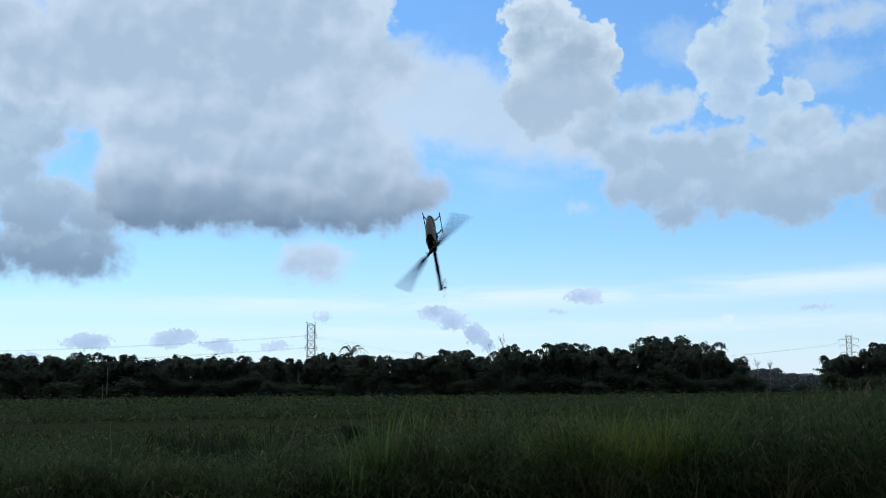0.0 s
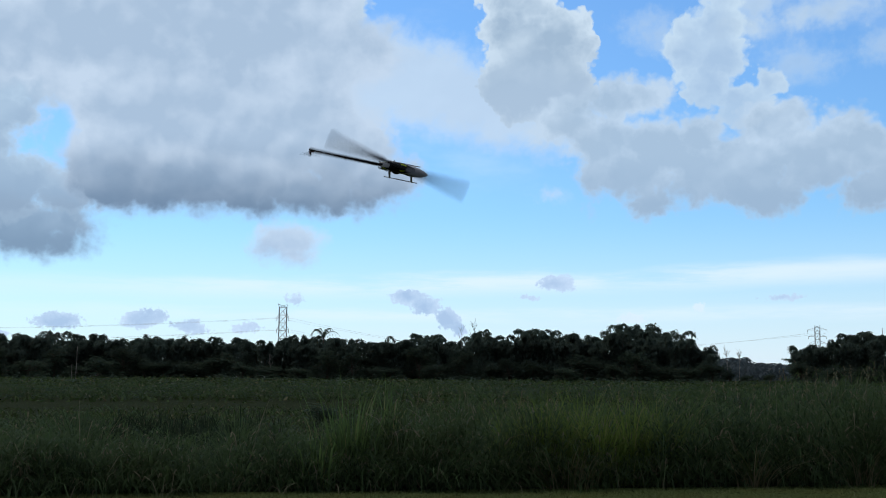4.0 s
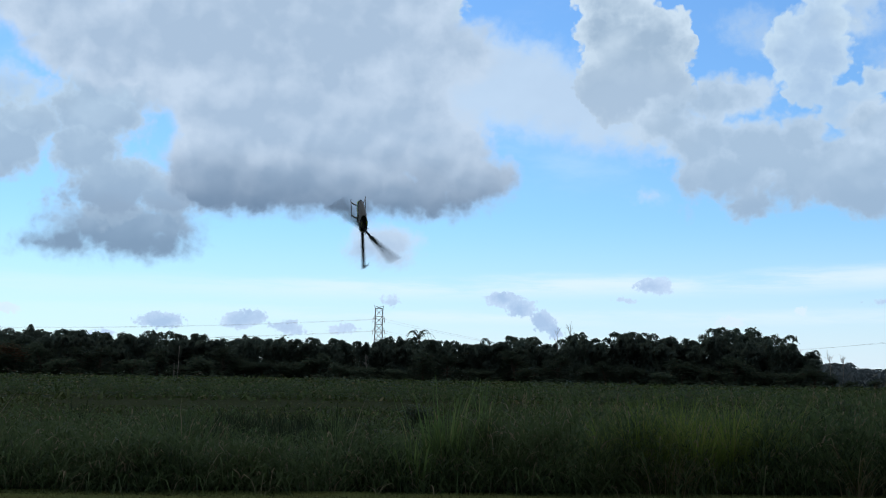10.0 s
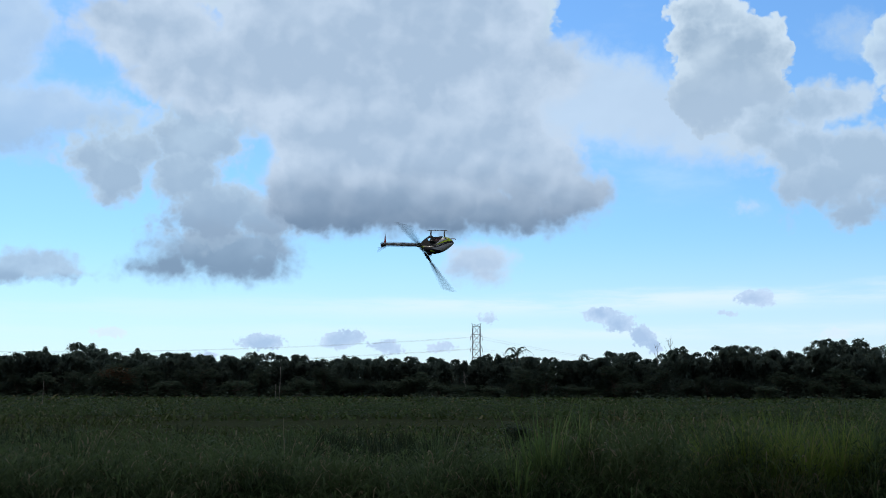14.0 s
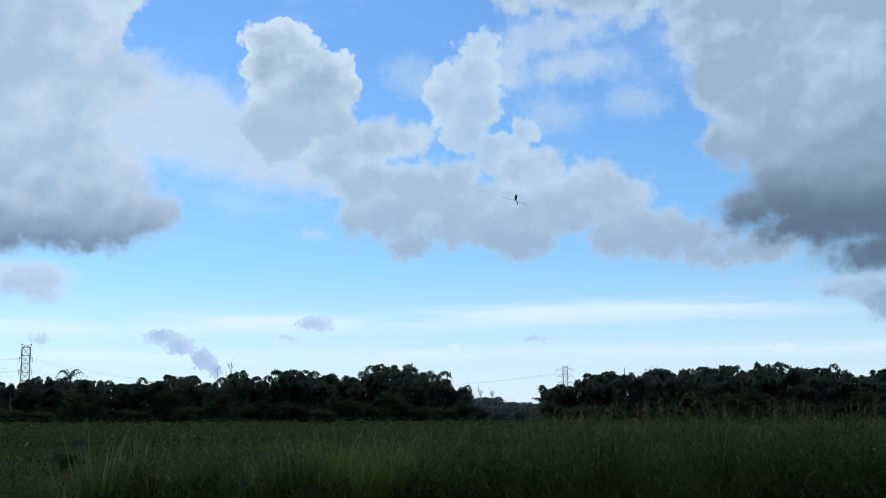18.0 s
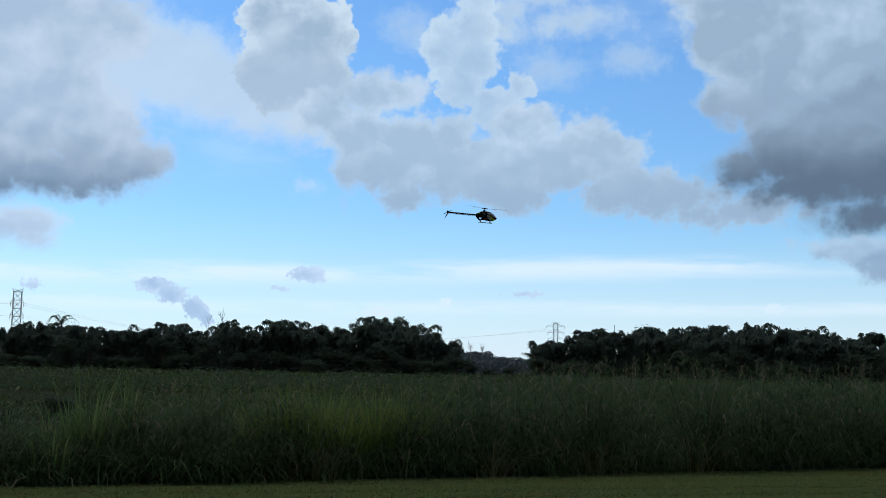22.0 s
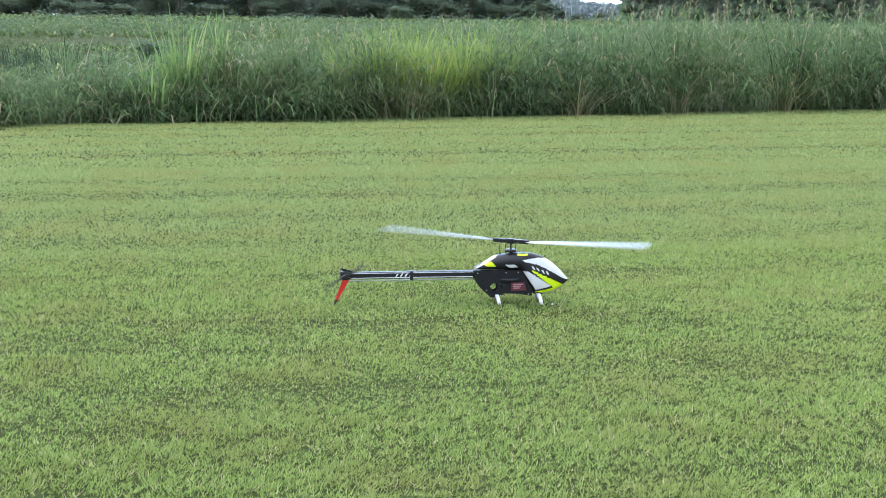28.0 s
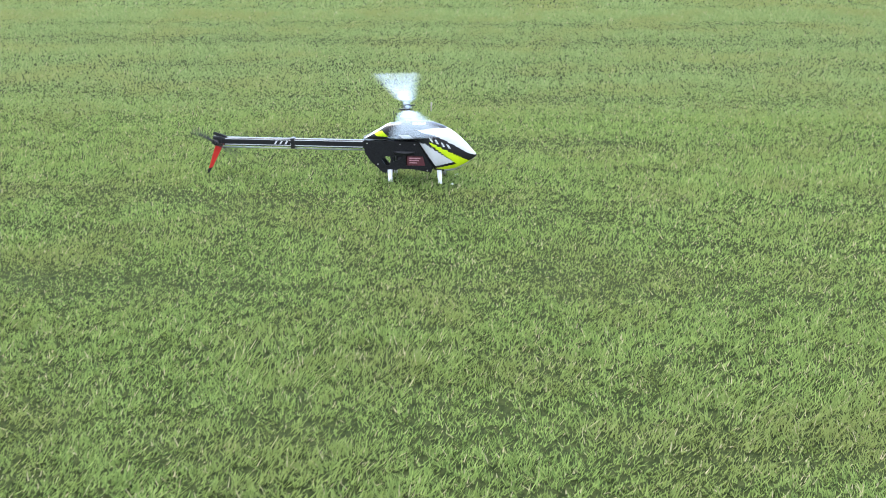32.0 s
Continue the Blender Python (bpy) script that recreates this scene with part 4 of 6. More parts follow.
def palm_clump(seed):
    """A few stems with long drooping fronds above the wood."""
    rng = np.random.default_rng(seed)
    root = empty("palm")
    bm = bmesh.new()
    tube(bm, (0, 0, 0), (0.1, 0, 9.3), 0.2, 0.14, n=7)
    part("trunk", bm, BARK, root)
    for i in range(11):
        az = 2 * math.pi * i / 11 + rng.uniform(-0.25, 0.25)
        s = np.linspace(0, 1, 26)
        ln, rise = rng.uniform(2.6, 4.0), rng.uniform(1.3, 2.6)
        r, z = ln * s, 9.2 + rise * np.sin(s * 2.3) * 1.1 - 1.7 * s ** 2.5
        c = np.stack([np.cos(az) * r, np.sin(az) * r, z], 1)
        chunks = []
        for sgn in (-1, 1):
            face = np.full(len(s), az + sgn * 1.2)
            chunks.append(blades(rng, c, 0.55 * (1.1 - s * 0.8), np.full(len(s), 0.16), np.full(len(s), 1.0), np.full(len(s), 1.5), levels=2, face=face))
        V, F = join(chunks)
        fr = new("frond", mesh_from("frond", V, F, [BAMBOO]))
        fr.parent = root
        tagged(fr, kind="stuff")
    return root


def polar(az, dist):
    """A place by its bearing to the right of straight ahead and its distance; z on the ground."""
    x, y = dist * math.sin(radians(az)), dist * math.cos(radians(az))
    return x, y, float(ground_z(np.array(x), np.array(y)))


def build_wood():
    rnd = random.Random(12)
    kinds = [bamboo_clump(31, 10.0, 3.0, 17), bamboo_clump(32, 9.0, 3.4, 15), bamboo_clump(33, 10.8, 2.6, 15), bamboo_clump(34, 8.4, 3.2, 16)]
    # skyline of the wood: bearing to height of the clumps
    bearings = [-44, -30, -25, -24, -21, -18, -13, -8, -4, 0, 4, 8, 11, 12.5, 13.6, 14.4]
    tops = [8.6, 8.6, 9.4, 9.1, 7.9, 8.2, 8.0, 8.2, 8.2, 8.8, 9.5, 10.2, 10.8, 10.0, 8.4, 6.8]
    right = [18.2, 19.5, 21, 24, 28, 33, 45]
    tops_r = [6.6, 8.5, 9.7, 10.3, 10.2, 9.9, 9.6]
    used = set()
    for dist, step, k in ((254, 0.70, 1.0), (268, 0.85, 1.13)):
        az = -44.0
        while az < 46:
            az += step * rnd.uniform(0.7, 1.3)
            if 14.5 < az < 18.1:
                continue
            h = np.interp(az, bearings, tops) if az < 16 else np.interp(az, right, tops_r)
            i = rnd.randrange(4)
            s = h * k * rnd.uniform(0.80, 1.08) / (10.0, 9.0, 10.8, 8.4)[i]
            x, y, z = polar(az, dist + rnd.uniform(-4, 4))
            m = pose(x, y, z - 0.1, 0, 0, rnd.uniform(0, 360)) @ Matrix.Diagonal((s * 1.1, s * 1.1, s, 1))
            if i not in used:
                used.add(i)
                ob = kinds[i]
                ob.matrix_basis = m
            else:
                ob = copy_thing(kinds[i], pose(0, 0, 0))
                ob.matrix_basis = m
            tagged(ob, "tall dark green bamboo clump with drooping plumes", "bamboo", "bamboo clumps of the wood")
    # shrubs and low trees at the wood's foot
    shrubs = [round_tree(51, 4.2, 2.6, None, "shrub", 1.0, 0.15), round_tree(52, 5.2, 2.4, None, "shrub", 1.0, 0.12), round_tree(53, 3.0, 2.2, None, "shrub", 1.0, 0.15)]
    az, n = -43.0, 0
    while az < 45:
        az += rnd.uniform(0.7, 1.6)
        size = rnd.uniform(0.8, 1.3)
        if 14.4 < az < 18.2:
            size *= 0.62
        x, y, z = polar(az, rnd.uniform(236, 248))
        m = pose(x, y, z - 0.1, 0, 0, rnd.uniform(0, 360)) @ Matrix.Diagonal((size * 1.15, size * 1.15, size, 1))
        ob = shrubs[n] if n < 3 else copy_thing(shrubs[rnd.randrange(3)], pose(0, 0, 0))
        ob.matrix_basis = m
        tagged(ob, "dark green leafy shrub at the foot of the wood", "shrub", "shrubs before the wood")
        n += 1
    # undergrowth that closes the wood behind the first canes
    az = -43.0
    while az < 45:
        az += rnd.uniform(0.55, 0.95)
        if 14.4 < az < 18.2:
            continue
        x, y, z = polar(az, rnd.uniform(258, 264))
        k = rnd.uniform(1.3, 1.62)
        ob = copy_thing(shrubs[rnd.randrange(3)], pose(0, 0, 0))
        ob.matrix_basis = pose(x, y, z - 0.2, 0, 0, rnd.uniform(0, 360)) @ Matrix.Diagonal((k * 1.2, k * 1.2, k, 1))
        tagged(ob, "dark leafy undergrowth inside the wood", "shrub", "undergrowth of the wood")
    # low dark bushes scattered over the field
    for i in range(12):
        x, d = rnd.uniform(-34, 26), rnd.choice((11.0, 21, 28, 46, 48, 50, 62)) + rnd.uniform(-0.8, 0.8)
        x *= 1 + d / 70
        y = EDGE_Y + EDGE_SLOPE * x + d
        ob = copy_thing(shrubs[rnd.randrange(3)], pose(0, 0, 0))
        k = rnd.uniform(0.13, 0.22) * (1 + d / 80)
        ob.matrix_basis = pose(x, y, float(ground_z(np.array(x), np.array(y))) - 0.45 * k, 0, 0, rnd.uniform(0, 360)) @ Matrix.Diagonal((k * 1.25, k * 1.25, k, 1))
        ob.name = "field_bush"
        tagged(ob, "low dark green bush among the field grass", "bush", "bushes in the field")
    for az, dist, h, seed in ((2.35, 262, 12.4, 81), (2.85, 264, 13.0, 82), (15.1, 250, 6.6, 83), (15.6, 252, 6.0, 84), (-6.9, 250, 5.0, 85)):
        x, y, z = polar(az, dist)
        ob = bare_tree(seed, h)
        ob.matrix_basis = pose(x, y, z)
        tagged(ob, "thin bare tree with pale twigs above the wood", "tree", "bare trees")
    x, y, z = polar(-23.6, 238)
    ob = round_tree(61, 5.6, 4.0, RUST, "russet_tree")
    ob.matrix_basis = pose(x, y, z)
    tagged(ob, "low tree with reddish brown leaves before the wood", "tree")
    x, y, z = polar(23.55, 268)
    ob = round_tree(62, 11.6, 2.6, None, "umbrella_tree", 0.6, 0.82, 40)
    ob.matrix_basis = pose(x, y, z)
    tagged(ob, "flat-topped spreading tree above the wood", "tree")
    x, y, z = polar(-4.45, 258)
    ob = palm_clump(63)
    ob.matrix_basis = pose(x, y, z)
    tagged(ob, "palm with long drooping fronds above the wood", "palm")
    # rise with trees, seen through the gap in the wood; its leaf colour holds the haze
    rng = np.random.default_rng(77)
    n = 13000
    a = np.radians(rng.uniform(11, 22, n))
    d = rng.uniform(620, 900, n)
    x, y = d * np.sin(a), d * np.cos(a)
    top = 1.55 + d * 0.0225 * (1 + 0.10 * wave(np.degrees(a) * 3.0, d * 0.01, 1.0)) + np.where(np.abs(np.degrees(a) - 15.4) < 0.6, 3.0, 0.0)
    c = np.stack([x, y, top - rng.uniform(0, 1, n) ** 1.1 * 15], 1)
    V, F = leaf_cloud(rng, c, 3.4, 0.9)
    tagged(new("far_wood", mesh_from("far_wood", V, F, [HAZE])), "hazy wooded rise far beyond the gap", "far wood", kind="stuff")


# ---------------------------------------------------------------- pylons, posts, cables
def lattice_tower(height, width, arms, top_box):
    root = empty("lattice_tower")
    half = width / 2

    def corner(i, z):
        k = half * (1.0 + 0.9 * (1 - min(1.0, z / (height * 0.6))))
        return Vector(((-k, k, k, -k)[i], (-k, -k, k, k)[i], z))
    levels = [0.0] + [height * (i / 9) for i in range(1, 10)]
    for i in range(4):
        bm = bmesh.new()
        for a, b in zip(levels, levels[1:]):
            tube(bm, corner(i, a), corner(i, b), 0.06, n=5)
        part("leg", bm, STEEL, root)
    for a, b in zip(levels, levels[1:]):
        bm = bmesh.new()
        for i in range(4):
            j = (i + 1) % 4
            tube(bm, corner(i, a), corner(j, b), 0.035, n=4, cap=False)
            tube(bm, corner(j, a), corner(i, b), 0.035, n=4, cap=False)
            tube(bm, corner(i, b), corner(j, b), 0.045, n=4, cap=False)
        part("bracing", bm, STEEL, root)
    for z, reach in arms:
        for s in (-1, 1):
            bm = bmesh.new()
            tip = Vector((s * reach, 0, z + 0.1))
            for yy in (-half, half):
                tube(bm, (s * half, yy, z), tip, 0.04, n=4)
                tube(bm, (s * half, yy, z + 0.9), tip, 0.035, n=4)
            tube(bm, tip, tip - Vector((0, 0, 1.1)), 0.07, n=5)
            part("cross_arm", bm, STEEL, root)
    if top_box:
        bm = bmesh.new()
        for s in (-1, 1):
            tube(bm, (s * half, 0, height), (s * half * 1.3, 0, height + 0.9), 0.06, n=4)
            tube(bm, (-s * half, 0, height), (s * half * 1.1, 0, height + 0.7), 0.045, n=4)
        part("peak", bm, STEEL, root)
    return root


def cable(a, b, sag, r=0.013):
    a, b = Vector(a), Vector(b)
    bm = bmesh.new()
    last = a
    for i in range(1, 25):
        s = i / 24
        p = a.lerp(b, s) - Vector((0, 0, 4 * sag * s * (1 - s)))
        tube(bm, last, p, r, n=4, cap=False)
        last = p
    ob = part("power_cable", bm, CABLE, None)
    tagged(ob, "thin sagging power cable between lattice pylons", "cable", "power cables")


def build_lines():
    d = 300.0
    x, y, z = polar(-6.42, d)
    top = 1.55 + d * math.tan(radians(3.95))
    t1 = lattice_tower(top - z, 1.9, ((top - z - 2.6, 1.5), (top - z - 5.6, 1.5)), True)
    t1.matrix_basis = pose(x, y, z, 0, 0, 12)
    tagged(t1, "grey steel lattice pylon rising from the wood", "pylon")
    d2 = 520.0
    x2, y2, z2 = polar(19.2, d2)
    top2 = 1.55 + d2 * math.tan(radians(2.97))
    t2 = lattice_tower(top2 - z2, 2.0, ((top2 - z2 - 1.2, 4.0), (top2 - z2 - 4.0, 3.7), (top2 - z2 - 6.8, 3.4)), True)
    t2.matrix_basis = pose(x2, y2, z2, 0, 0, -10)
    tagged(t2, "distant steel lattice pylon with three pairs of arms", "pylon")
    for s in (-1.5, 1.5):
        for dz in (2.7, 5.7):
            a = (x + s, y, top - dz)
            cable(a, (-330, 230 + s * 3, top - dz + 6.5), 7.5)
            cable(a, (120, 560 + s * 3, top - dz + 1.0), 6.0)
    for s in (-3.7, 3.7):
        cable((x2 + s, y2, top2 - 2.6), (40, 760, top2 - 4 + s * 0.5), 3.0, 0.022)
    # slender posts before the wood
    for az, dist, h, lean, thick in ((-16.0, 205, 5.6, 0.4, 0.065), (-16.15, 206, 2.6, -0.5, 0.06), (-26.9, 120, 2.6, 0.5, 0.035), (22.0, 266, 11.9, 0.3, 0.09)):
        px, py, pz = polar(az, dist)
        bm = bmesh.new()
        tube(bm, (0, 0, -0.3), (math.sin(radians(lean * 3)) * h, 0, h * 0.55), thick, thick * 0.95, n=8)
        tube(bm, (math.sin(radians(lean * 3)) * h, 0, h * 0.55), (math.sin(radians(lean * 3)) * h * 1.2, 0, h), thick * 0.95, thick * 0.8, n=8)
        ob = part("post", bm, WOOD, None)
        ob.matrix_basis = pose(px, py, pz)
        tagged(ob, "slender weathered wooden post before the wood", "post", "posts in the field")


# ---------------------------------------------------------------- model helicopter
def within(outline, x, z):
    """Which of the points x, z lie inside the outline."""
    hit = np.zeros(x.shape, bool)
    for (x0, z0), (x1, z1) in zip(outline, outline[1:] + outline[:1]):
        if z0 != z1:
            hit ^= ((z0 > z) != (z1 > z)) & (x < x0 + (z - z0) / (z1 - z0) * (x1 - x0))
    return hit


def livery(x, z, under):
    """Paint of the canopy, by its side view: 0 black, 1 white, 2 yellow; the underside is white and black."""
    nose = [(0.058, 0.264), (0.149, 0.273), (0.20, 0.268), (0.27, 0.222), (0.335, 0.150), (0.325, 0.142), (0.297, 0.153), (0.223, 0.198), (0.14, 0.239), (0.074, 0.2525)]
    cheek = [(0.064, 0.199), (0.094, 0.199), (0.229, 0.111), (0.141, 0.089)]
    chin = [(0.110, 0.203), (0.124, 0.203), (0.307, 0.112), (0.32, 0.095), (0.239, 0.03), (0.120, 0.03), (0.130, 0.076), (0.243, 0.101)]
    patch = [(-0.160, 0.243), (-0.1155, 0.2555), (-0.0875, 0.2277), (-0.142, 0.2277)]
    crest = [(0.028, 0.2885), (0.036, 0.2965), (0.098, 0.2945), (0.088, 0.2865)]
    flash = [(-0.038, 0.239), (0.0165, 0.239), (0.038, 0.221), (-0.0116, 0.2195)]
    s = np.zeros(x.shape, int)
    s[within(nose, x, z) | within(cheek, x, z) | within(flash, x, z)] = 1
    s[within(chin, x, z) | within(patch, x, z) | within(crest, x, z)] = 2
    # slanted pale strokes of a mark on the black band, and thin pale lines along the rear edge
    a = x - 0.100 + 0.55 * (z - 0.21)
    s[(a > 0.02) & (a < 0.108) & (np.abs(z - (0.226 - 0.36 * (x - 0.10))) < 0.0085) & ((a * 46) % 1 < 0.45)] = 1
    s[(x < 0.05) & (z < 0.2105)] = 1
    s[(x < -0.06) & (np.abs(z - (0.286 + 0.62 * (x + 0.085))) < 0.0032)] = 1
    s[under] = np.where(x[under] > 0.18, 1, 0)
    return s


def build_canopy(root):
    px = [-0.212, -0.15, -0.09, 0.0, 0.06, 0.12, 0.18, 0.24, 0.29, 0.32, 0.333]
    top = [0.217, 0.248, 0.284, 0.299, 0.301, 0.296, 0.277, 0.238, 0.190, 0.156, 0.141]
    bx = [-0.212, 0.045, 0.06, 0.13, 0.18, 0.23, 0.29, 0.32, 0.333]
    bot = [0.203, 0.203, 0.195, 0.060, 0.055, 0.064, 0.099, 0.124, 0.136]
    wide = [0.012, 0.038, 0.046, 0.052, 0.054, 0.055, 0.053, 0.044, 0.029, 0.014, 0.003]
    nx, na = 300, 120
    xs = np.linspace(-0.212, 0.333, nx)[:, None]
    blur = np.ones(9) / 9

    def curve(kx, kv):
        v = np.interp(np.linspace(-0.212, 0.333, nx), kx, kv)
        return np.convolve(np.pad(v, 4, mode="edge"), blur, "valid")[:, None]
    t, b, w = curve(px, top), curve(bx, bot), curve(px, wide)
    a = np.linspace(0, 2 * np.pi, na, endpoint=False)[None]
    c, s = np.cos(a), np.sin(a)
    X = xs + 0 * a
    Y = w * np.sign(c) * np.abs(c) ** 0.8
    Z = (t + b) / 2 + (t - b) / 2 * np.sign(s) * np.abs(s) ** 0.9
    V = np.stack([X, Y, Z], 2).reshape(-1, 3)
    i, j = np.meshgrid(np.arange(nx - 1), np.arange(na), indexing="ij")
    F = np.stack([i * na + j, (i + 1) * na + j, (i + 1) * na + (j + 1) % na, i * na + (j + 1) % na], 2).reshape(-1, 4)
    mid = V[F].mean(1)
    low = (np.sin(2 * np.pi * (j + 0.5) / na) < -0.83).ravel()
    me = mesh_from("canopy", V, F, [BLACK, WHITE, YELLOW], livery(mid[:, 0], mid[:, 2], low))
    for f in me.polygons:
        f.use_smooth = True
    ob = new("canopy", me)
    ob.parent = root
    tagged(ob, "glossy white, black and fluorescent yellow canopy shell")


def build_helicopter():
    root = empty("model_helicopter")
    tagged(root, "white, black and yellow radio-controlled helicopter with turning rotor", "model helicopter")
    build_canopy(root)
    # carbon side frames
    plate = [(-0.206, 0.203), (-0.204, 0.146), (-0.177, 0.105), (-0.115, 0.048), (-0.072, 0.050), (-0.036, 0.070), (0.030, 0.068), (0.118, 0.054), (0.124, 0.080), (0.056, 0.203)]
    windows = [[(-0.122, 0.112), (-0.100, 0.130), (-0.078, 0.127), (-0.080, 0.088), (-0.098, 0.080)],
               [(-0.066, 0.130), (-0.020, 0.131), (-0.040, 0.111), (-0.066, 0.104)],
               [(-0.004, 0.134), (0.078, 0.134), (0.090, 0.086), (-0.004, 0.086)]]
    for s in (-1, 1):
        bm = bmesh.new()
        edges = []
        for loop in [plate] + windows:
            vs = [bm.verts.new((x, s * 0.030, z)) for x, z in loop]
            edges += [bm.edges.new((vs[i], vs[(i + 1) % len(vs)])) for i in range(len(vs))]
        bmesh.ops.triangle_fill(bm, use_beauty=True, use_dissolve=False, edges=edges)
        grown = bmesh.ops.extrude_face_region(bm, geom=list(bm.faces))["geom"]
        bmesh.ops.translate(bm, vec=(0, s * 0.004, 0), verts=[g for g in grown if isinstance(g, bmesh.types.BMVert)])
        bmesh.ops.recalc_face_normals(bm, faces=bm.faces)
        part("side_frame", bm, CARBON, root, "black carbon-fibre side frame", smooth=False)
        for x, z in ((-0.19, 0.19), (-0.03, 0.19), (0.04, 0.19), (-0.06, 0.06), (0.10, 0.064), (-0.14, 0.09)):
            bm = bmesh.new()
            tube(bm, (x, s * 0.0342, z), (x, s * 0.0362, z), 0.0035, n=8)
            part("bolt", bm, SILVER, root, smooth=False)
    bm = bmesh.new()
    box(bm, -0.002, 0.092, -0.026, 0.026, 0.080, 0.132, 0.005)
    battery = part("battery", bm, paint("battery_wrap", (0.10, 0.020, 0.026), 0.6), root, "dark red battery pack")
    for i in range(3):
        bm = bmesh.new()
        box(bm, 0.012, 0.066 - 0.008 * i, -0.0272, -0.0262, 0.118 - 0.011 * i, 0.123 - 0.011 * i)
        part("print", bm, paint("battery_print", (0.42, 0.22, 0.25), 0.6), battery, "pale pink print bar", smooth=False)
    bm = bmesh.new()
    tube(bm, (-0.035, 0, 0.085), (-0.035, 0, 0.135), 0.025, n=18)
    part("motor", bm, ALLOY, root)
    bm = bmesh.new()
    tube(bm, (-0.01, 0, 0.146), (-0.01, 0, 0.156), 0.062, n=28)
    part("main_gear", bm, ALLOY, root, "dark metal main gear")
    for x, y in ((-0.14, 0.0), (-0.085, 0.012), (-0.085, -0.012)):
        bm = bmesh.new()
        box(bm, x - 0.018, x + 0.018, y - 0.009, y + 0.009, 0.155, 0.195, 0.003)
        part("servo", bm, ALLOY, root)
    # landing gear
    for x in (-0.083, 0.157):
        for s in (-1, 1):
            bm = bmesh.new()
            prev = None
            for a in np.linspace(0, 1, 7):
                y, z = s * (0.024 + 0.064 * a ** 0.8), 0.066 - 0.058 * a ** 1.5
                w = 0.012 - 0.003 * a
                ring = [bm.verts.new((x + dx + 0.012 * a, y + dy, z)) for dx, dy in ((-w, -0.004), (w, -0.004), (w, 0.004), (-w, 0.004))]
                if prev:
                    for i in range(4):
                        bm.faces.new((prev[i], prev[(i + 1) % 4], ring[(i + 1) % 4], ring[i]))
                else:
                    bm.faces.new(ring[::-1])
                prev = ring
            bm.faces.new(prev)
            bmesh.ops.recalc_face_normals(bm, faces=bm.faces)
            part("leg", bm, WHITE, root, "white landing leg")
    for s in (-1, 1):
        bm = bmesh.new()
        pts = [(-0.135, 0.007), (-0.12, 0.006), (0.19, 0.006), (0.215, 0.009), (0.232, 0.018)]
        for (xa, za), (xb, zb) in zip(pts, pts[1:]):
            tube(bm, (xa, s * 0.090, za), (xb, s * 0.090, zb), 0.005, n=8)
        part("skid", bm, WHITE, root, "thin white skid rail")
    # tail boom with its pale lines and mark
    bm = bmesh.new()
    box(bm, -0.935, -0.165, -0.016, 0.016, 0.160, 0.200, 0.007)
    boom = part("tail_boom", bm, BLACK, root, "long black tail boom with white lines", smooth=False)
    for s in (-1, 1):
        for z in (0.166, 0.1925):
            bm = bmesh.new()
            box(bm, -0.90, -0.215, s * 0.0162, s * 0.0172, z, z + 0.0035)
            part("line", bm, WHITE, boom, smooth=False)
        for i in range(4):
            bm = bmesh.new()
            x = -0.655 + i * 0.026
            prism(bm, [(x, 0.173), (x + 0.009, 0.173), (x + 0.020, 0.190), (x + 0.011, 0.190)], s * 0.0162, s * 0.0174)
            part("mark", bm, WHITE, boom, smooth=False)
    bm = bmesh.new()
    box(bm, -0.572, -0.552, -0.020, 0.020, 0.152, 0.204, 0.004)
    part("boom_clamp", bm, ALLOY, root)
    bm = bmesh.new()
    tube(bm, (-0.92, 0.0, 0.150), (-0.18, 0.0, 0.150), 0.0035, n=6)
    part("push_rod", bm, STEEL, root)
    bm = bmesh.new()
    box(bm, -0.962, -0.915, -0.019, 0.019, 0.160, 0.206, 0.006)
    part("tail_gearbox", bm, ALLOY, root)
    bm = bmesh.new()
    prism(bm, [(-0.905, 0.172), (-0.945, 0.172), (-0.992, 0.045), (-0.972, 0.050)], -0.021, -0.0165)
    fin = part("tail_fin", bm, RED, root, "red tail fin with a black tip", smooth=False)
    bm = bmesh.new()
    prism(bm, [(-0.972, 0.050), (-0.992, 0.045), (-1.006, 0.008), (-0.998, 0.010)], -0.021, -0.0165)
    part("fin_tip", bm, BLACK, fin, "black fin tip", smooth=False)
    bm = bmesh.new()
    prism(bm, [(-0.905, 0.172), (-0.945, 0.172), (-0.950, 0.160), (-0.912, 0.160)], -0.0225, -0.0212)
    part("fin_root", bm, BLACK, fin, smooth=False)
    bm = bmesh.new()
    prism(bm, [(-0.890, 0.200), (-0.895, 0.208), (-0.955, 0.226), (-0.962, 0.218), (-0.930, 0.200)], -0.012, -0.006)
    part("tail_bracket", bm, CARBON, root, smooth=False)
    # swash plate and antenna
    bm = bmesh.new()
    tube(bm, (0, 0, 0.306), (0, 0, 0.318), 0.034, n=20)
    for i in range(3):
        a = 2.1 * i + 0.4
        tube(bm, (0.030 * math.cos(a), 0.030 * math.sin(a), 0.28), (0.034 * math.cos(a), 0.034 * math.sin(a), 0.345), 0.003, n=6)
    part("swash_plate", bm, ALLOY, root, "black swash plate with pale links")
    bm = bmesh.new()
    tube(bm, (-0.06, 0.0, 0.27), (-0.064, 0.0, 0.345), 0.0035, 0.002, n=6)
    part("antenna", bm, BLACK, root)
    # main rotor: turns about its mast
    bm = bmesh.new()
    tube(bm, (0, 0, -0.09), (0, 0, 0.012), 0.006, n=12)
    box(bm, -0.022, 0.022, -0.016, 0.016, -0.014, 0.014, 0.004)
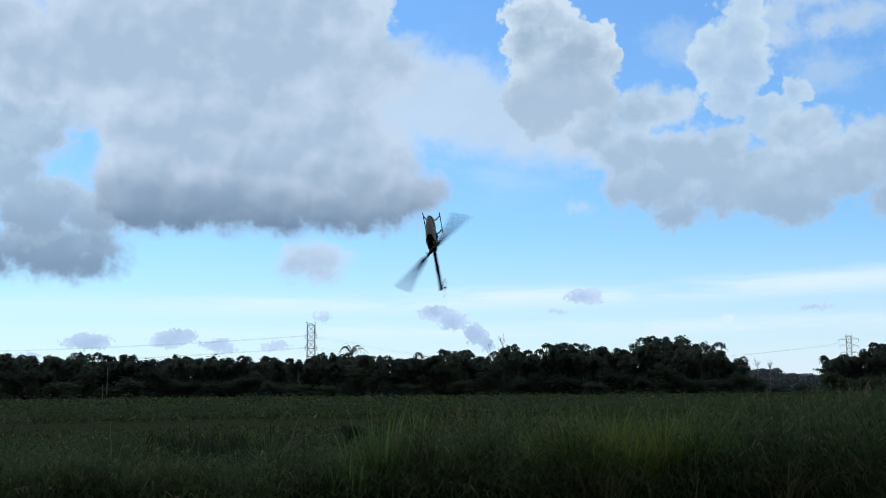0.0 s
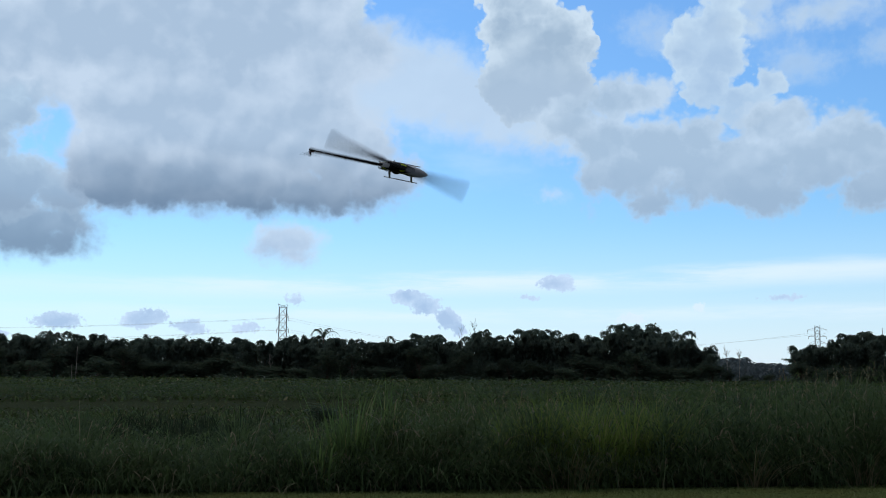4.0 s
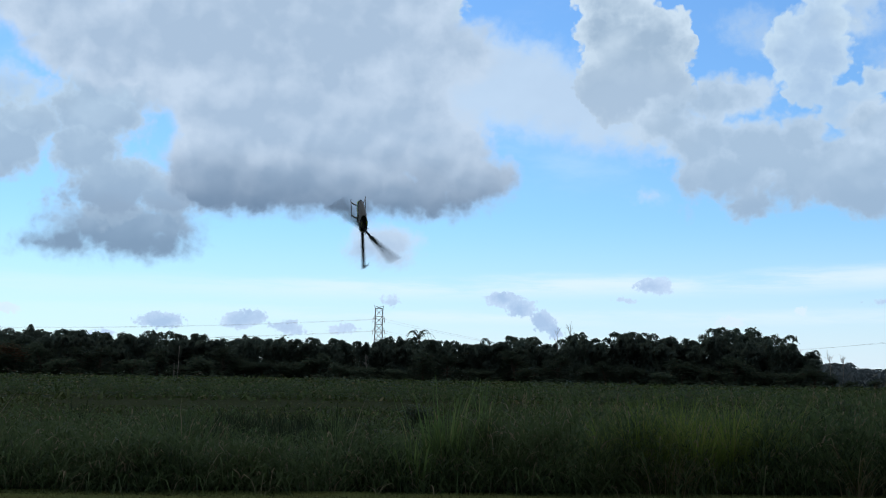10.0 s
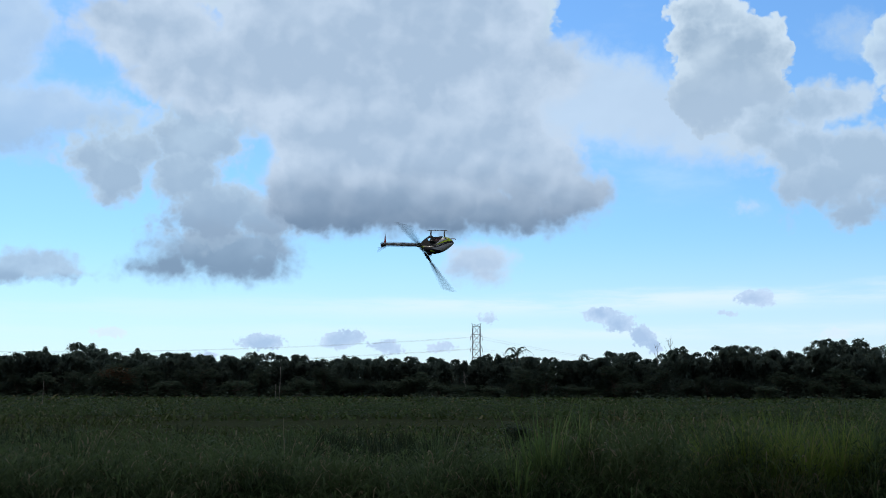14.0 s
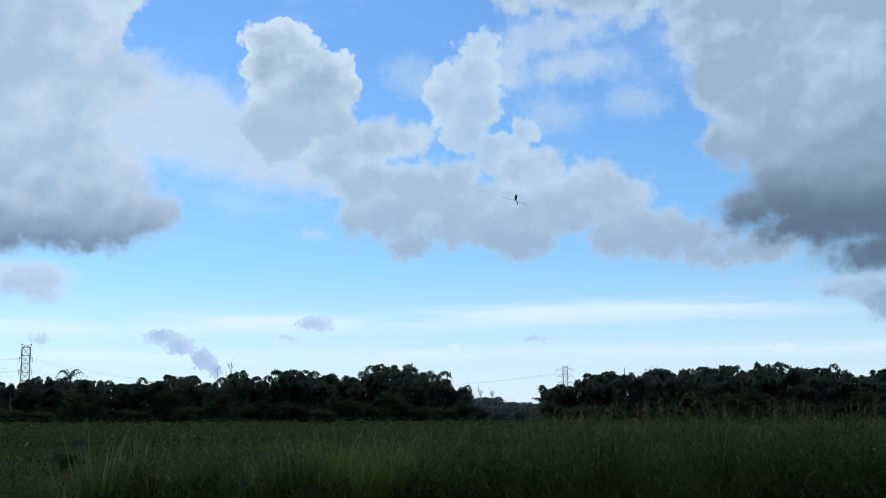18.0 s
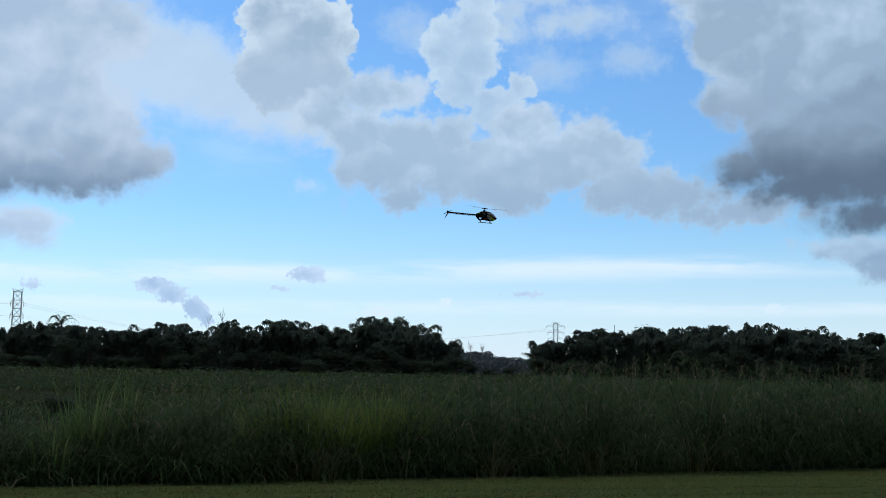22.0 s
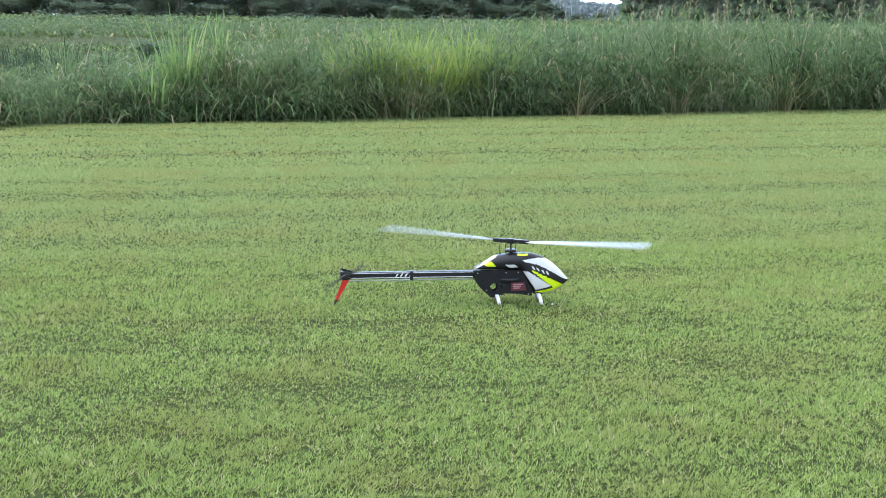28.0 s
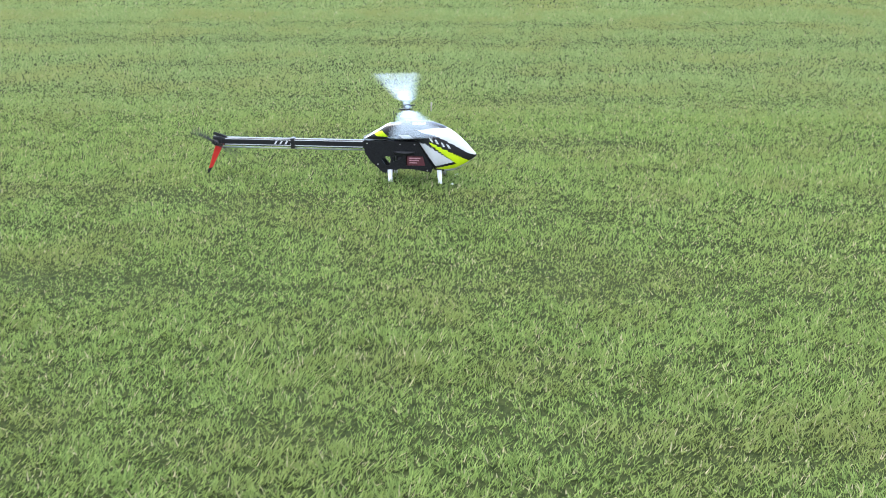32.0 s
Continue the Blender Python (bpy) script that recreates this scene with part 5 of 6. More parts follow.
    rotor = part("main_rotor", bm, ALLOY, root, "two-bladed main rotor with black hub", smooth=False)
    rotor.location = (0, 0, 0.366)
    for s in (1, -1):
        bm = bmesh.new()
        box(bm, 0.022, 0.105, -0.012, 0.012, -0.011, 0.011, 0.004)
        tube(bm, (0.045, -0.014, -0.004), (0.045, -0.042, -0.004), 0.004, n=6)
        g = part("blade_grip", bm, ALLOY, rotor, smooth=False)
        g.matrix_basis = pose(0, 0, 0, 0, 0, 0 if s > 0 else 180)
        V, n = [], 24
        prof = [(0.50, 0.0), (0.35, 0.055), (0.0, 0.07), (-0.35, 0.03), (-0.5, 0.0), (-0.3, -0.03), (0.0, -0.05), (0.35, -0.04)]
        for i in range(n):
            r = 0.092 + (0.79 - 0.092) * i / (n - 1)
            ch = np.interp(r, [0.092, 0.12, 0.16, 0.72, 0.775, 0.79], [0.022, 0.034, 0.062, 0.062, 0.058, 0.030])
            tw = radians(4.0)
            for c, h in prof:
                y, z = c * ch, h * ch
                V.append((r, y * math.cos(tw) - z * math.sin(tw) - 0.006, y * math.sin(tw) + z * math.cos(tw) + 0.035 * (r - 0.09)))
        F = [(i * 8 + j, i * 8 + (j + 1) % 8, (i + 1) * 8 + (j + 1) % 8, (i + 1) * 8 + j) for i in range(n - 1) for j in range(8)]
        F.append((1, 0, 7, 6)), F.append(((n - 1) * 8, (n - 1) * 8 + 1, (n - 1) * 8 + 6, (n - 1) * 8 + 7))
        me = mesh_from("blade", V, F, [BLADE])
        bl = new("blade", me)
        bl.parent = rotor
        bl.matrix_basis = pose(0, 0, 0, 0, 0, 0 if s > 0 else 180)
        tagged(bl, "long pale rotor blade")
    # tail rotor: turns about the cross axis
    bm = bmesh.new()
    tube(bm, (0, -0.010, 0), (0, 0.034, 0), 0.006, n=10)
    box(bm, -0.010, 0.010, -0.008, 0.008, -0.014, 0.014, 0.003)
    tail = part("tail_rotor", bm, ALLOY, root, "two-bladed tail rotor", smooth=False)
    tail.location = (-0.940, -0.050, 0.182)
    for s in (1, -1):
        bm = bmesh.new()
        prism(bm, [(-0.006, s * 0.014), (0.006, s * 0.014), (0.007, s * 0.04), (0.006, s * 0.125), (0.001, s * 0.130), (-0.006, s * 0.127), (-0.007, s * 0.04)], -0.0015, 0.0015)
        part("tail_blade", bm, BLADE_TAIL, tail, smooth=False)
    return root, rotor, tail


# ---------------------------------------------------------------- assembly
build_ground()
build_lawn()
build_tall_grass()
build_clumps()
build_stake()
build_wood()
build_lines()
helicopter, main_rotor, tail_rotor = build_helicopter()


def motions():
    # flight: seconds, place and attitude
    walk(helicopter, [
        (0.00, pose(-0.086, 12.471, 3.596, 178.7, -29.0, -96.4)),
        (0.10, pose(-0.153, 12.629, 3.811, -148.4, -29.5, -126.7)),
        (0.20, pose(-0.205, 12.799, 3.973, -119.0, -21.1, -158.8)),
        (0.30, pose(-0.259, 12.942, 4.143, -109.8, 8.2, -169.6)),
        (0.40, pose(-0.329, 13.097, 4.234, -106.1, 38.4, -167.3)),
        (0.50, pose(-0.373, 13.267, 4.230, -94.2, 60.5, -158.7)),
        (0.60, pose(-0.434, 13.437, 4.084, -40.4, 68.6, -108.4)),
        (0.70, pose(-0.477, 13.607, 3.866, 3.6, 58.7, -67.0)),
        (0.80, pose(-0.456, 13.799, 3.729, 32.0, 50.0, -45.9)),
        (0.90, pose(-0.294, 13.977, 3.790, 58.5, 35.4, -27.7)),
        (1.00, pose(-0.067, 14.128, 3.934, 74.1, 8.7, -22.7)),
        (1.10, pose(0.182, 13.964, 4.009, 83.3, -19.3, -33.1)),
        (1.20, pose(0.401, 13.814, 4.019, 96.2, -39.5, -46.2)),
        (1.30, pose(0.613, 13.677, 3.938, 110.8, -48.5, -60.8)),
        (1.40, pose(0.815, 13.536, 3.748, 121.1, -42.5, -72.6)),
        (1.50, pose(0.975, 13.413, 3.528, 130.1, -35.3, -75.1)),
        (1.60, pose(1.060, 13.286, 3.425, 157.0, -37.0, -90.1)),
        (1.70, pose(1.061, 13.163, 3.363, -164.7, -32.1, -116.5)),
        (1.80, pose(1.006, 13.054, 3.314, -132.8, -12.7, -140.2)),
        (1.90, pose(0.897, 12.954, 3.337, -116.7, 15.2, -157.6)),
        (2.00, pose(0.726, 12.835, 3.316, -98.4, 47.3, -153.2)),
        (2.10, pose(0.556, 12.865, 3.228, -53.9, 65.9, -114.5)),
        (2.20, pose(0.407, 12.888, 3.084, -30.9, 60.0, -90.6)),
        (2.30, pose(0.314, 12.893, 2.955, -27.5, 48.6, -87.8)),
        (2.40, pose(0.309, 12.889, 2.885, -18.8, 38.5, -85.3)),
        (2.50, pose(0.371, 12.914, 2.973, 8.4, 35.8, -68.7)),
        (2.60, pose(0.497, 12.847, 3.229, 52.3, 20.5, -43.1)),
        (2.70, pose(0.545, 12.744, 3.596, 89.1, -10.8, -41.2)),
        (2.80, pose(0.530, 12.626, 3.890, 119.1, -31.4, -55.3)),
        (2.90, pose(0.486, 12.515, 4.102, 147.1, -45.2, -70.8)),
        (3.00, pose(0.428, 12.399, 4.186, 155.7, -51.7, -65.5)),
        (3.10, pose(0.383, 12.374, 4.191, 142.0, -65.8, -48.3)),
        (3.20, pose(0.332, 12.335, 4.178, 133.0, -75.4, -41.6)),
        (3.30, pose(0.297, 12.294, 4.169, -131.8, -80.1, -139.4)),
        (3.40, pose(0.298, 12.257, 4.204, -93.0, -49.0, -178.0)),
        (3.50, pose(0.196, 12.253, 4.216, -92.6, -1.6, 177.8)),
        (3.60, pose(0.091, 12.278, 4.214, -95.3, 40.7, 176.7)),
        (3.70, pose(0.000, 12.315, 4.183, -106.0, 77.9, 166.0)),
        (3.80, pose(-0.072, 12.355, 4.134, 95.6, 68.2, 7.0)),
        (3.90, pose(-0.134, 12.392, 4.071, 91.8, 38.4, 1.9)),
        (4.00, pose(-0.192, 12.425, 4.003, 92.0, 11.6, -0.1)),
        (4.10, pose(-0.254, 12.452, 3.927, 93.7, -13.0, -2.1)),
        (4.20, pose(-0.326, 12.475, 3.844, 96.9, -35.7, -4.9)),
        (4.30, pose(-0.411, 12.495, 3.751, 103.9, -56.8, -10.7)),
        (4.40, pose(-0.510, 12.512, 3.646, 127.5, -75.8, -32.4)),
        (4.50, pose(-0.620, 12.528, 3.529, -131.3, -77.7, -131.0)),
        (4.60, pose(-0.733, 12.540, 3.397, -100.9, -60.0, -157.7)),
        (4.70, pose(-0.843, 12.550, 3.255, -90.7, -40.4, -163.1)),
        (4.80, pose(-0.938, 12.558, 3.108, -83.3, -20.4, -164.0)),
        (4.90, pose(-1.005, 12.563, 2.964, -75.8, -0.0, -162.5)),
        (5.00, pose(-1.034, 12.566, 2.837, -66.4, 20.5, -158.4)),
        (5.10, pose(-1.017, 12.566, 2.743, -52.1, 40.6, -149.2)),
        (5.20, pose(-0.950, 12.564, 2.699, -24.7, 57.7, -127.0)),
        (5.30, pose(-0.837, 12.560, 2.722, 27.0, 62.7, -80.9)),
        (5.40, pose(-0.682, 12.553, 2.820, 69.2, 49.2, -45.3)),
        (5.50, pose(-0.497, 12.544, 2.994, 91.1, 27.4, -31.3)),
        (5.60, pose(-0.282, 12.528, 3.238, 106.8, 3.2, -27.5)),
        (5.70, pose(-0.101, 12.515, 3.397, 119.9, -20.7, -33.6)),
        (5.80, pose(0.080, 12.498, 3.442, 135.5, -33.6, -50.4)),
        (5.90, pose(0.240, 12.488, 3.390, 147.9, -35.2, -63.0)),
        (6.00, pose(0.369, 12.490, 3.362, 158.2, -39.9, -69.0)),
        (6.10, pose(0.508, 12.487, 3.476, -172.0, -43.1, -92.3)),
        (6.20, pose(0.654, 12.513, 3.627, -122.4, -37.8, -139.4)),
        (6.30, pose(0.760, 12.533, 3.788, -93.3, -4.0, -173.2)),
        (6.40, pose(0.796, 12.548, 3.920, -85.1, 45.5, 179.4)),
        (6.50, pose(0.842, 12.587, 3.898, -34.8, 75.9, -132.7)),
        (6.60, pose(0.881, 12.617, 3.786, 3.6, 62.7, -95.2)),
        (6.70, pose(0.912, 12.663, 3.745, 0.8, 58.4, -96.4)),
        (6.80, pose(0.973, 12.704, 3.731, 10.8, 55.5, -88.9)),
        (6.90, pose(1.031, 12.751, 3.784, 57.3, 41.7, -53.9)),
        (7.00, pose(1.003, 12.797, 3.909, 89.4, 9.9, -41.9)),
        (7.10, pose(0.845, 12.827, 3.976, 109.2, -16.4, -43.0)),
        (7.20, pose(0.589, 12.876, 3.946, 119.3, -28.3, -45.4)),
        (7.30, pose(0.316, 12.941, 3.831, 124.4, -32.8, -43.9)),
        (7.40, pose(0.041, 12.986, 3.770, 134.4, -37.3, -46.0)),
        (7.50, pose(-0.193, 13.019, 3.748, 164.9, -51.5, -66.6)),
        (7.60, pose(-0.316, 13.071, 3.728, -130.9, -58.1, -129.3)),
        (7.70, pose(-0.386, 13.113, 3.723, -102.3, -20.4, -162.6)),
        (7.80, pose(-0.457, 13.173, 3.626, -96.9, 29.9, -164.8)),
        (7.90, pose(-0.481, 13.256, 3.382, -50.1, 59.9, -127.6)),
        (8.00, pose(-0.466, 13.313, 3.148, 17.5, 50.0, -78.4)),
        (8.10, pose(-0.501, 13.378, 3.087, 59.8, 32.4, -50.9)),
        (8.20, pose(-0.650, 13.453, 3.224, 89.1, 15.2, -32.9)),
        (8.30, pose(-0.855, 13.496, 3.432, 102.1, -2.8, -24.6)),
        (8.40, pose(-1.069, 13.523, 3.564, 109.4, -21.8, -26.3)),
        (8.50, pose(-1.316, 13.550, 3.620, 114.6, -35.9, -32.0)),
        (8.60, pose(-1.607, 13.769, 3.679, 126.5, -47.5, -38.0)),
        (8.70, pose(-1.868, 13.986, 3.722, 146.0, -57.1, -51.8)),
        (8.80, pose(-2.072, 14.202, 3.776, -173.1, -62.9, -89.1)),
        (8.90, pose(-2.180, 14.432, 3.860, -122.1, -48.7, -141.0)),
        (9.00, pose(-2.260, 14.666, 3.912, -101.7, -16.2, -160.3)),
        (9.10, pose(-2.353, 14.601, 3.798, -86.1, 20.6, -153.7)),
        (9.20, pose(-2.375, 14.545, 3.617, -53.1, 49.9, -129.1)),
        (9.30, pose(-2.288, 14.520, 3.491, 6.0, 61.1, -83.7)),
        (9.40, pose(-2.161, 14.498, 3.468, 60.3, 50.9, -45.1)),
        (9.50, pose(-2.050, 14.472, 3.546, 90.6, 30.4, -28.3)),
        (9.60, pose(-1.986, 14.441, 3.619, 107.9, 9.3, -23.6)),
        (9.70, pose(-1.970, 14.408, 3.603, 118.4, -6.5, -25.8)),
        (9.80, pose(-1.938, 14.362, 3.597, 131.5, -19.7, -34.2)),
        (9.90, pose(-1.866, 14.285, 3.694, 157.2, -29.0, -54.5)),
        (10.00, pose(-1.883, 14.184, 3.871, -163.2, -31.0, -85.1)),
        (10.10, pose(-2.054, 14.227, 4.103, -118.7, -20.2, -121.2)),
        (10.20, pose(-2.206, 14.293, 4.258, -87.2, 11.8, -143.1)),
        (10.30, pose(-2.310, 14.363, 4.338, -70.6, 51.0, -151.5)),
        (10.40, pose(-2.433, 14.418, 4.407, 24.5, 85.7, -68.7)),
        (10.50, pose(-2.600, 14.468, 4.443, 98.8, 53.1, 1.0)),
        (10.60, pose(-2.722, 14.532, 4.423, 103.8, 18.9, -1.2)),
        (10.70, pose(-2.752, 14.609, 4.360, 118.0, -14.2, -12.4)),
        (10.80, pose(-2.757, 14.684, 4.274, 148.1, -42.4, -39.7)),
        (10.90, pose(-2.731, 14.786, 4.166, -152.4, -52.4, -97.7)),
        (11.00, pose(-2.658, 14.902, 4.007, -105.4, -25.2, -137.8)),
        (11.10, pose(-2.529, 14.956, 3.755, -75.9, 18.1, -141.4)),
        (11.20, pose(-2.330, 15.002, 3.577, -26.1, 53.7, -109.4)),
        (11.30, pose(-2.169, 15.032, 3.605, 52.3, 48.7, -48.1)),
        (11.40, pose(-2.165, 15.028, 3.766, 89.0, 19.1, -28.4)),
        (11.50, pose(-2.337, 15.003, 3.939, 108.4, -11.6, -24.2)),
        (11.60, pose(-2.540, 14.958, 4.110, 128.5, -42.5, -33.9)),
        (11.70, pose(-2.646, 14.905, 4.307, -169.5, -62.6, -92.6)),
        (11.80, pose(-2.713, 14.851, 4.472, -113.5, -36.0, -147.1)),
        (11.90, pose(-2.834, 14.787, 4.554, -98.5, 4.3, -159.0)),
        (12.00, pose(-2.982, 14.724, 4.597, -88.2, 47.0, -158.4)),
        (12.10, pose(-3.129, 14.736, 4.644, 63.3, 87.7, -13.6)),
        (12.20, pose(-3.264, 14.765, 4.637, 91.7, 41.6, 15.6)),
        (12.30, pose(-3.304, 14.827, 4.557, 86.0, -4.3, 18.8)),
        (12.40, pose(-3.255, 14.898, 4.496, 68.5, -48.3, 33.7)),
        (12.50, pose(-3.178, 14.959, 4.562, -23.5, -68.5, 124.3)),
        (12.60, pose(-3.107, 15.020, 4.680, -70.3, -30.2, 171.9)),
        (12.70, pose(-3.053, 15.089, 4.735, -77.3, 16.4, -176.7)),
        (12.80, pose(-3.015, 15.152, 4.727, -69.6, 63.1, -164.8)),
        (12.90, pose(-2.989, 15.195, 4.705, 81.4, 69.0, -18.3)),
        (13.00, pose(-2.956, 15.223, 4.670, 101.8, 26.5, -13.0)),
        (13.10, pose(-2.937, 15.221, 4.588, 119.9, -11.2, -25.0)),
        (13.20, pose(-2.972, 15.201, 4.512, 155.0, -44.2, -57.0)),
        (13.30, pose(-3.001, 15.195, 4.442, -124.6, -49.0, -133.5)),
        (13.40, pose(-2.926, 15.166, 4.322, -83.5, -8.0, -169.7)),
        (13.50, pose(-2.809, 15.095, 4.194, -67.2, 35.8, -177.3)),
        (13.60, pose(-2.687, 15.022, 4.127, -48.4, 66.3, -170.4)),
        (13.70, pose(-2.542, 14.944, 4.071, 70.9, 78.8, -63.6)),
        (13.80, pose(-2.398, 14.878, 4.022, 116.0, 54.0, -32.6)),
        (13.90, pose(-2.270, 14.839, 3.967, 133.8, 29.0, -31.3)),
        (14.00, pose(-2.156, 14.835, 3.891, 150.5, 6.1, -34.3)),
        (14.10, pose(-2.046, 14.875, 3.786, 169.0, -14.4, -39.9)),
        (14.20, pose(-1.916, 14.961, 3.657, -169.0, -31.8, -48.8)),
        (14.30, pose(-1.752, 15.098, 3.520, -140.4, -45.5, -65.4)),
        (14.40, pose(-1.538, 15.289, 3.402, -103.4, -51.5, -92.2)),
        (14.50, pose(-1.278, 15.542, 3.334, -68.6, -47.9, -118.8)),
        (14.60, pose(-0.987, 15.860, 3.341, -44.6, -39.2, -136.3)),
        (14.70, pose(-0.680, 16.250, 3.438, -29.6, -29.8, -147.1)),
        (14.80, pose(-0.372, 16.717, 3.629, -20.2, -21.7, -154.1)),
        (14.90, pose(-0.070, 17.274, 3.920, -14.5, -15.4, -159.2)),
        (15.00, pose(0.222, 17.926, 4.316, -11.1, -11.0, -163.0)),
        (15.10, pose(0.501, 18.684, 4.820, -9.0, -8.0, -165.8)),
        (15.20, pose(0.766, 19.558, 5.447, -7.4, -6.1, -168.0)),
        (15.30, pose(1.015, 20.554, 6.203, -5.7, -5.0, -169.5)),
        (15.40, pose(1.246, 21.682, 7.103, -3.5, -4.6, -170.1)),
        (15.50, pose(1.454, 22.950, 8.157, -2.3, -4.6, -170.1)),
        (15.60, pose(1.701, 24.625, 9.575, -4.0, -19.2, -171.3)),
        (15.70, pose(2.063, 26.134, 10.860, -20.1, -20.1, 168.8)),
        (15.80, pose(2.712, 27.935, 12.362, -35.3, -26.0, 149.5)),
        (15.90, pose(3.583, 29.960, 13.961, -48.5, -36.2, 131.1)),
        (16.00, pose(4.613, 32.143, 15.532, -58.8, -49.4, 112.8)),
        (16.10, pose(5.736, 34.415, 16.953, -81.1, -46.6, 110.4)),
        (16.20, pose(6.889, 36.709, 18.102, -107.8, -24.5, 111.3)),
        (16.30, pose(8.008, 38.957, 18.856, -131.8, -4.2, 102.2)),
        (16.40, pose(9.029, 41.092, 19.092, -158.9, 10.4, 85.5)),
        (16.50, pose(9.887, 43.047, 18.688, 169.9, 15.0, 63.3)),
        (16.60, pose(10.832, 45.348, 17.732, 163.7, 26.9, 56.0)),
        (16.80, pose(14.153, 50.682, 15.195, 163.5, 23.9, 58.2)),
        (17.00, pose(16.459, 54.684, 13.611, 157.8, 14.7, 63.1)),
        (17.20, pose(18.060, 57.571, 12.711, 162.6, 7.6, 65.2)),
        (17.40, pose(18.710, 59.571, 12.213, 177.6, -0.9, 74.0)),
        (17.60, pose(19.169, 61.480, 12.567, 178.7, -4.5, 77.8)),
        (17.80, pose(19.263, 62.295, 13.555, -179.5, -17.6, 77.1)),
        (18.00, pose(19.262, 63.019, 14.984, -166.5, -32.8, 79.9)),
        (18.20, pose(18.859, 62.672, 16.742, 177.6, -46.5, 80.2)),
        (18.40, pose(18.148, 61.207, 18.665, 171.0, -65.3, 86.4)),
        (18.60, pose(17.448, 59.610, 20.751, 151.1, -81.4, 105.3)),
        (18.80, pose(16.741, 58.057, 22.530, 35.1, -85.6, -139.2)),
        (19.00, pose(16.236, 56.527, 23.944, 29.1, -77.4, -119.2)),
        (19.20, pose(16.213, 56.817, 25.709, 20.4, -57.3, -114.8)),
        (19.40, pose(16.356, 57.215, 27.119, 8.1, -41.3, -108.1)),
        (19.60, pose(16.505, 57.996, 27.691, 0.1, -24.9, -104.5)),
        (19.80, pose(16.801, 59.033, 27.656, 0.2, -5.5, -104.5)),
        (20.00, pose(17.008, 59.372, 26.775, 0.2, 12.1, -104.5)),
        (20.20, pose(17.270, 60.089, 24.908, -2.6, 23.4, -104.4)),
        (20.40, pose(17.231, 59.144, 21.576, -2.3, 31.8, -102.9)),
        (20.60, pose(16.816, 57.163, 17.902, -2.2, 33.1, -98.7)),
        (20.80, pose(16.022, 54.034, 14.449, 11.6, 22.4, -67.8)),
        (21.00, pose(14.342, 48.866, 11.489, 14.4, 5.5, -43.9)),
        (21.20, pose(12.923, 44.123, 9.677, 16.8, -2.4, -35.9)),
        (21.40, pose(10.666, 36.559, 7.845, 14.8, -2.1, -27.2)),
        (21.70, pose(8.928, 31.207, 6.499, 12.0, 3.8, -20.3)),
        (22.00, pose(7.940, 28.398, 5.737, 10.3, 5.7, -18.8)),
        (22.20, pose(7.541, 27.644, 5.385, 8.9, 8.6, -18.3)),
        (22.40, pose(6.639, 24.972, 4.827, 7.9, 7.5, -18.2)),
        (22.60, pose(5.799, 22.549, 4.326, 4.8, 7.1, -18.0)),
        (22.80, pose(4.979, 20.243, 3.969, 1.4, 9.5, -17.5)),
        (23.00, pose(4.023, 17.405, 3.514, -2.3, 15.2, -16.7)),
        (23.20, pose(3.188, 15.036, 3.173, -5.5, 15.7, -16.2)),
        (23.40, pose(2.514, 13.145, 2.866, -8.5, 14.5, -15.5)),
        (23.60, pose(1.920, 11.628, 2.588, -9.0, 12.7, -14.7)),
        (23.80, pose(1.594, 10.957, 2.474, -9.8, 14.5, -13.5)),
        (24.00, pose(1.337, 9.925, 2.391, -10.6, 13.6, -13.6)),
        (24.20, pose(1.177, 8.948, 2.387, -11.4, 15.0, -12.5)),
        (24.30, pose(1.179, 8.754, 2.372, -11.8, 13.4, -13.3)),
        (24.40, pose(1.162, 8.481, 2.316, -11.9, 11.8, -13.1)),
        (24.50, pose(1.177, 8.162, 2.207, -6.1, 8.8, -13.1)),
        (24.70, pose(1.200, 7.693, 2.000, -5.9, 8.6, -12.8)),
        (24.90, pose(1.224, 7.302, 1.739, -5.4, 8.0, -12.0)),
        (25.10, pose(1.248, 6.983, 1.444, -4.7, 7.1, -10.9)),
        (25.30, pose(1.270, 6.727, 1.133, -3.8, 6.0, -9.6)),
        (25.50, pose(1.291, 6.530, 0.826, -2.9, 4.8, -8.2)),
        (25.70, pose(1.310, 6.382, 0.541, -2.0, 3.5, -6.8)),
        (25.90, pose(1.327, 6.277, 0.297, -1.2, 2.4, -5.5)),
        (26.10, pose(1.340, 6.208, 0.112, -0.6, 1.4, -4.5)),
        (26.30, pose(1.351, 6.168, 0.023, -0.2, 0.7, -3.8)),
        (26.50, pose(1.357, 6.150, -0.001, 0.0, 0.5, -3.5)),
        (27.00, pose(1.378, 6.120, 0.126, 0.0, -0.0, -3.5)),
        (27.30, pose(1.440, 6.120, 0.004, 0.0, -0.0, -3.5)),
        (27.50, pose(1.440, 6.120, -0.014, 0.0, -0.0, -3.5)),
        (28.00, pose(1.440, 6.120, -0.014, 0.0, -0.0, -3.5)),
        (30.00, pose(1.440, 6.120, -0.014, 0.0, -0.0, -3.5)),
        (32.00, pose(1.440, 6.120, -0.014, 0.0, -0.0, -3.5))
    ])
    # rotor: the blades pass these angles at these seconds, and turn just under a quarter of a turn a frame between
    seen = ((0, 150), (1, 17), (2, 165), (3, 20), (6, 113), (7, 117), (8, 163), (9, 70), (10, 28), (11, 77), (12, 43), (13, 71), (19, 112), (20, 90), (21, 92), (22, 134), (23, 150), (24, 60), (24.5, 162), (26.5, 142), (27, 70), (28, 154), (29, 160), (30, 164), (31, 56), (32, 104))
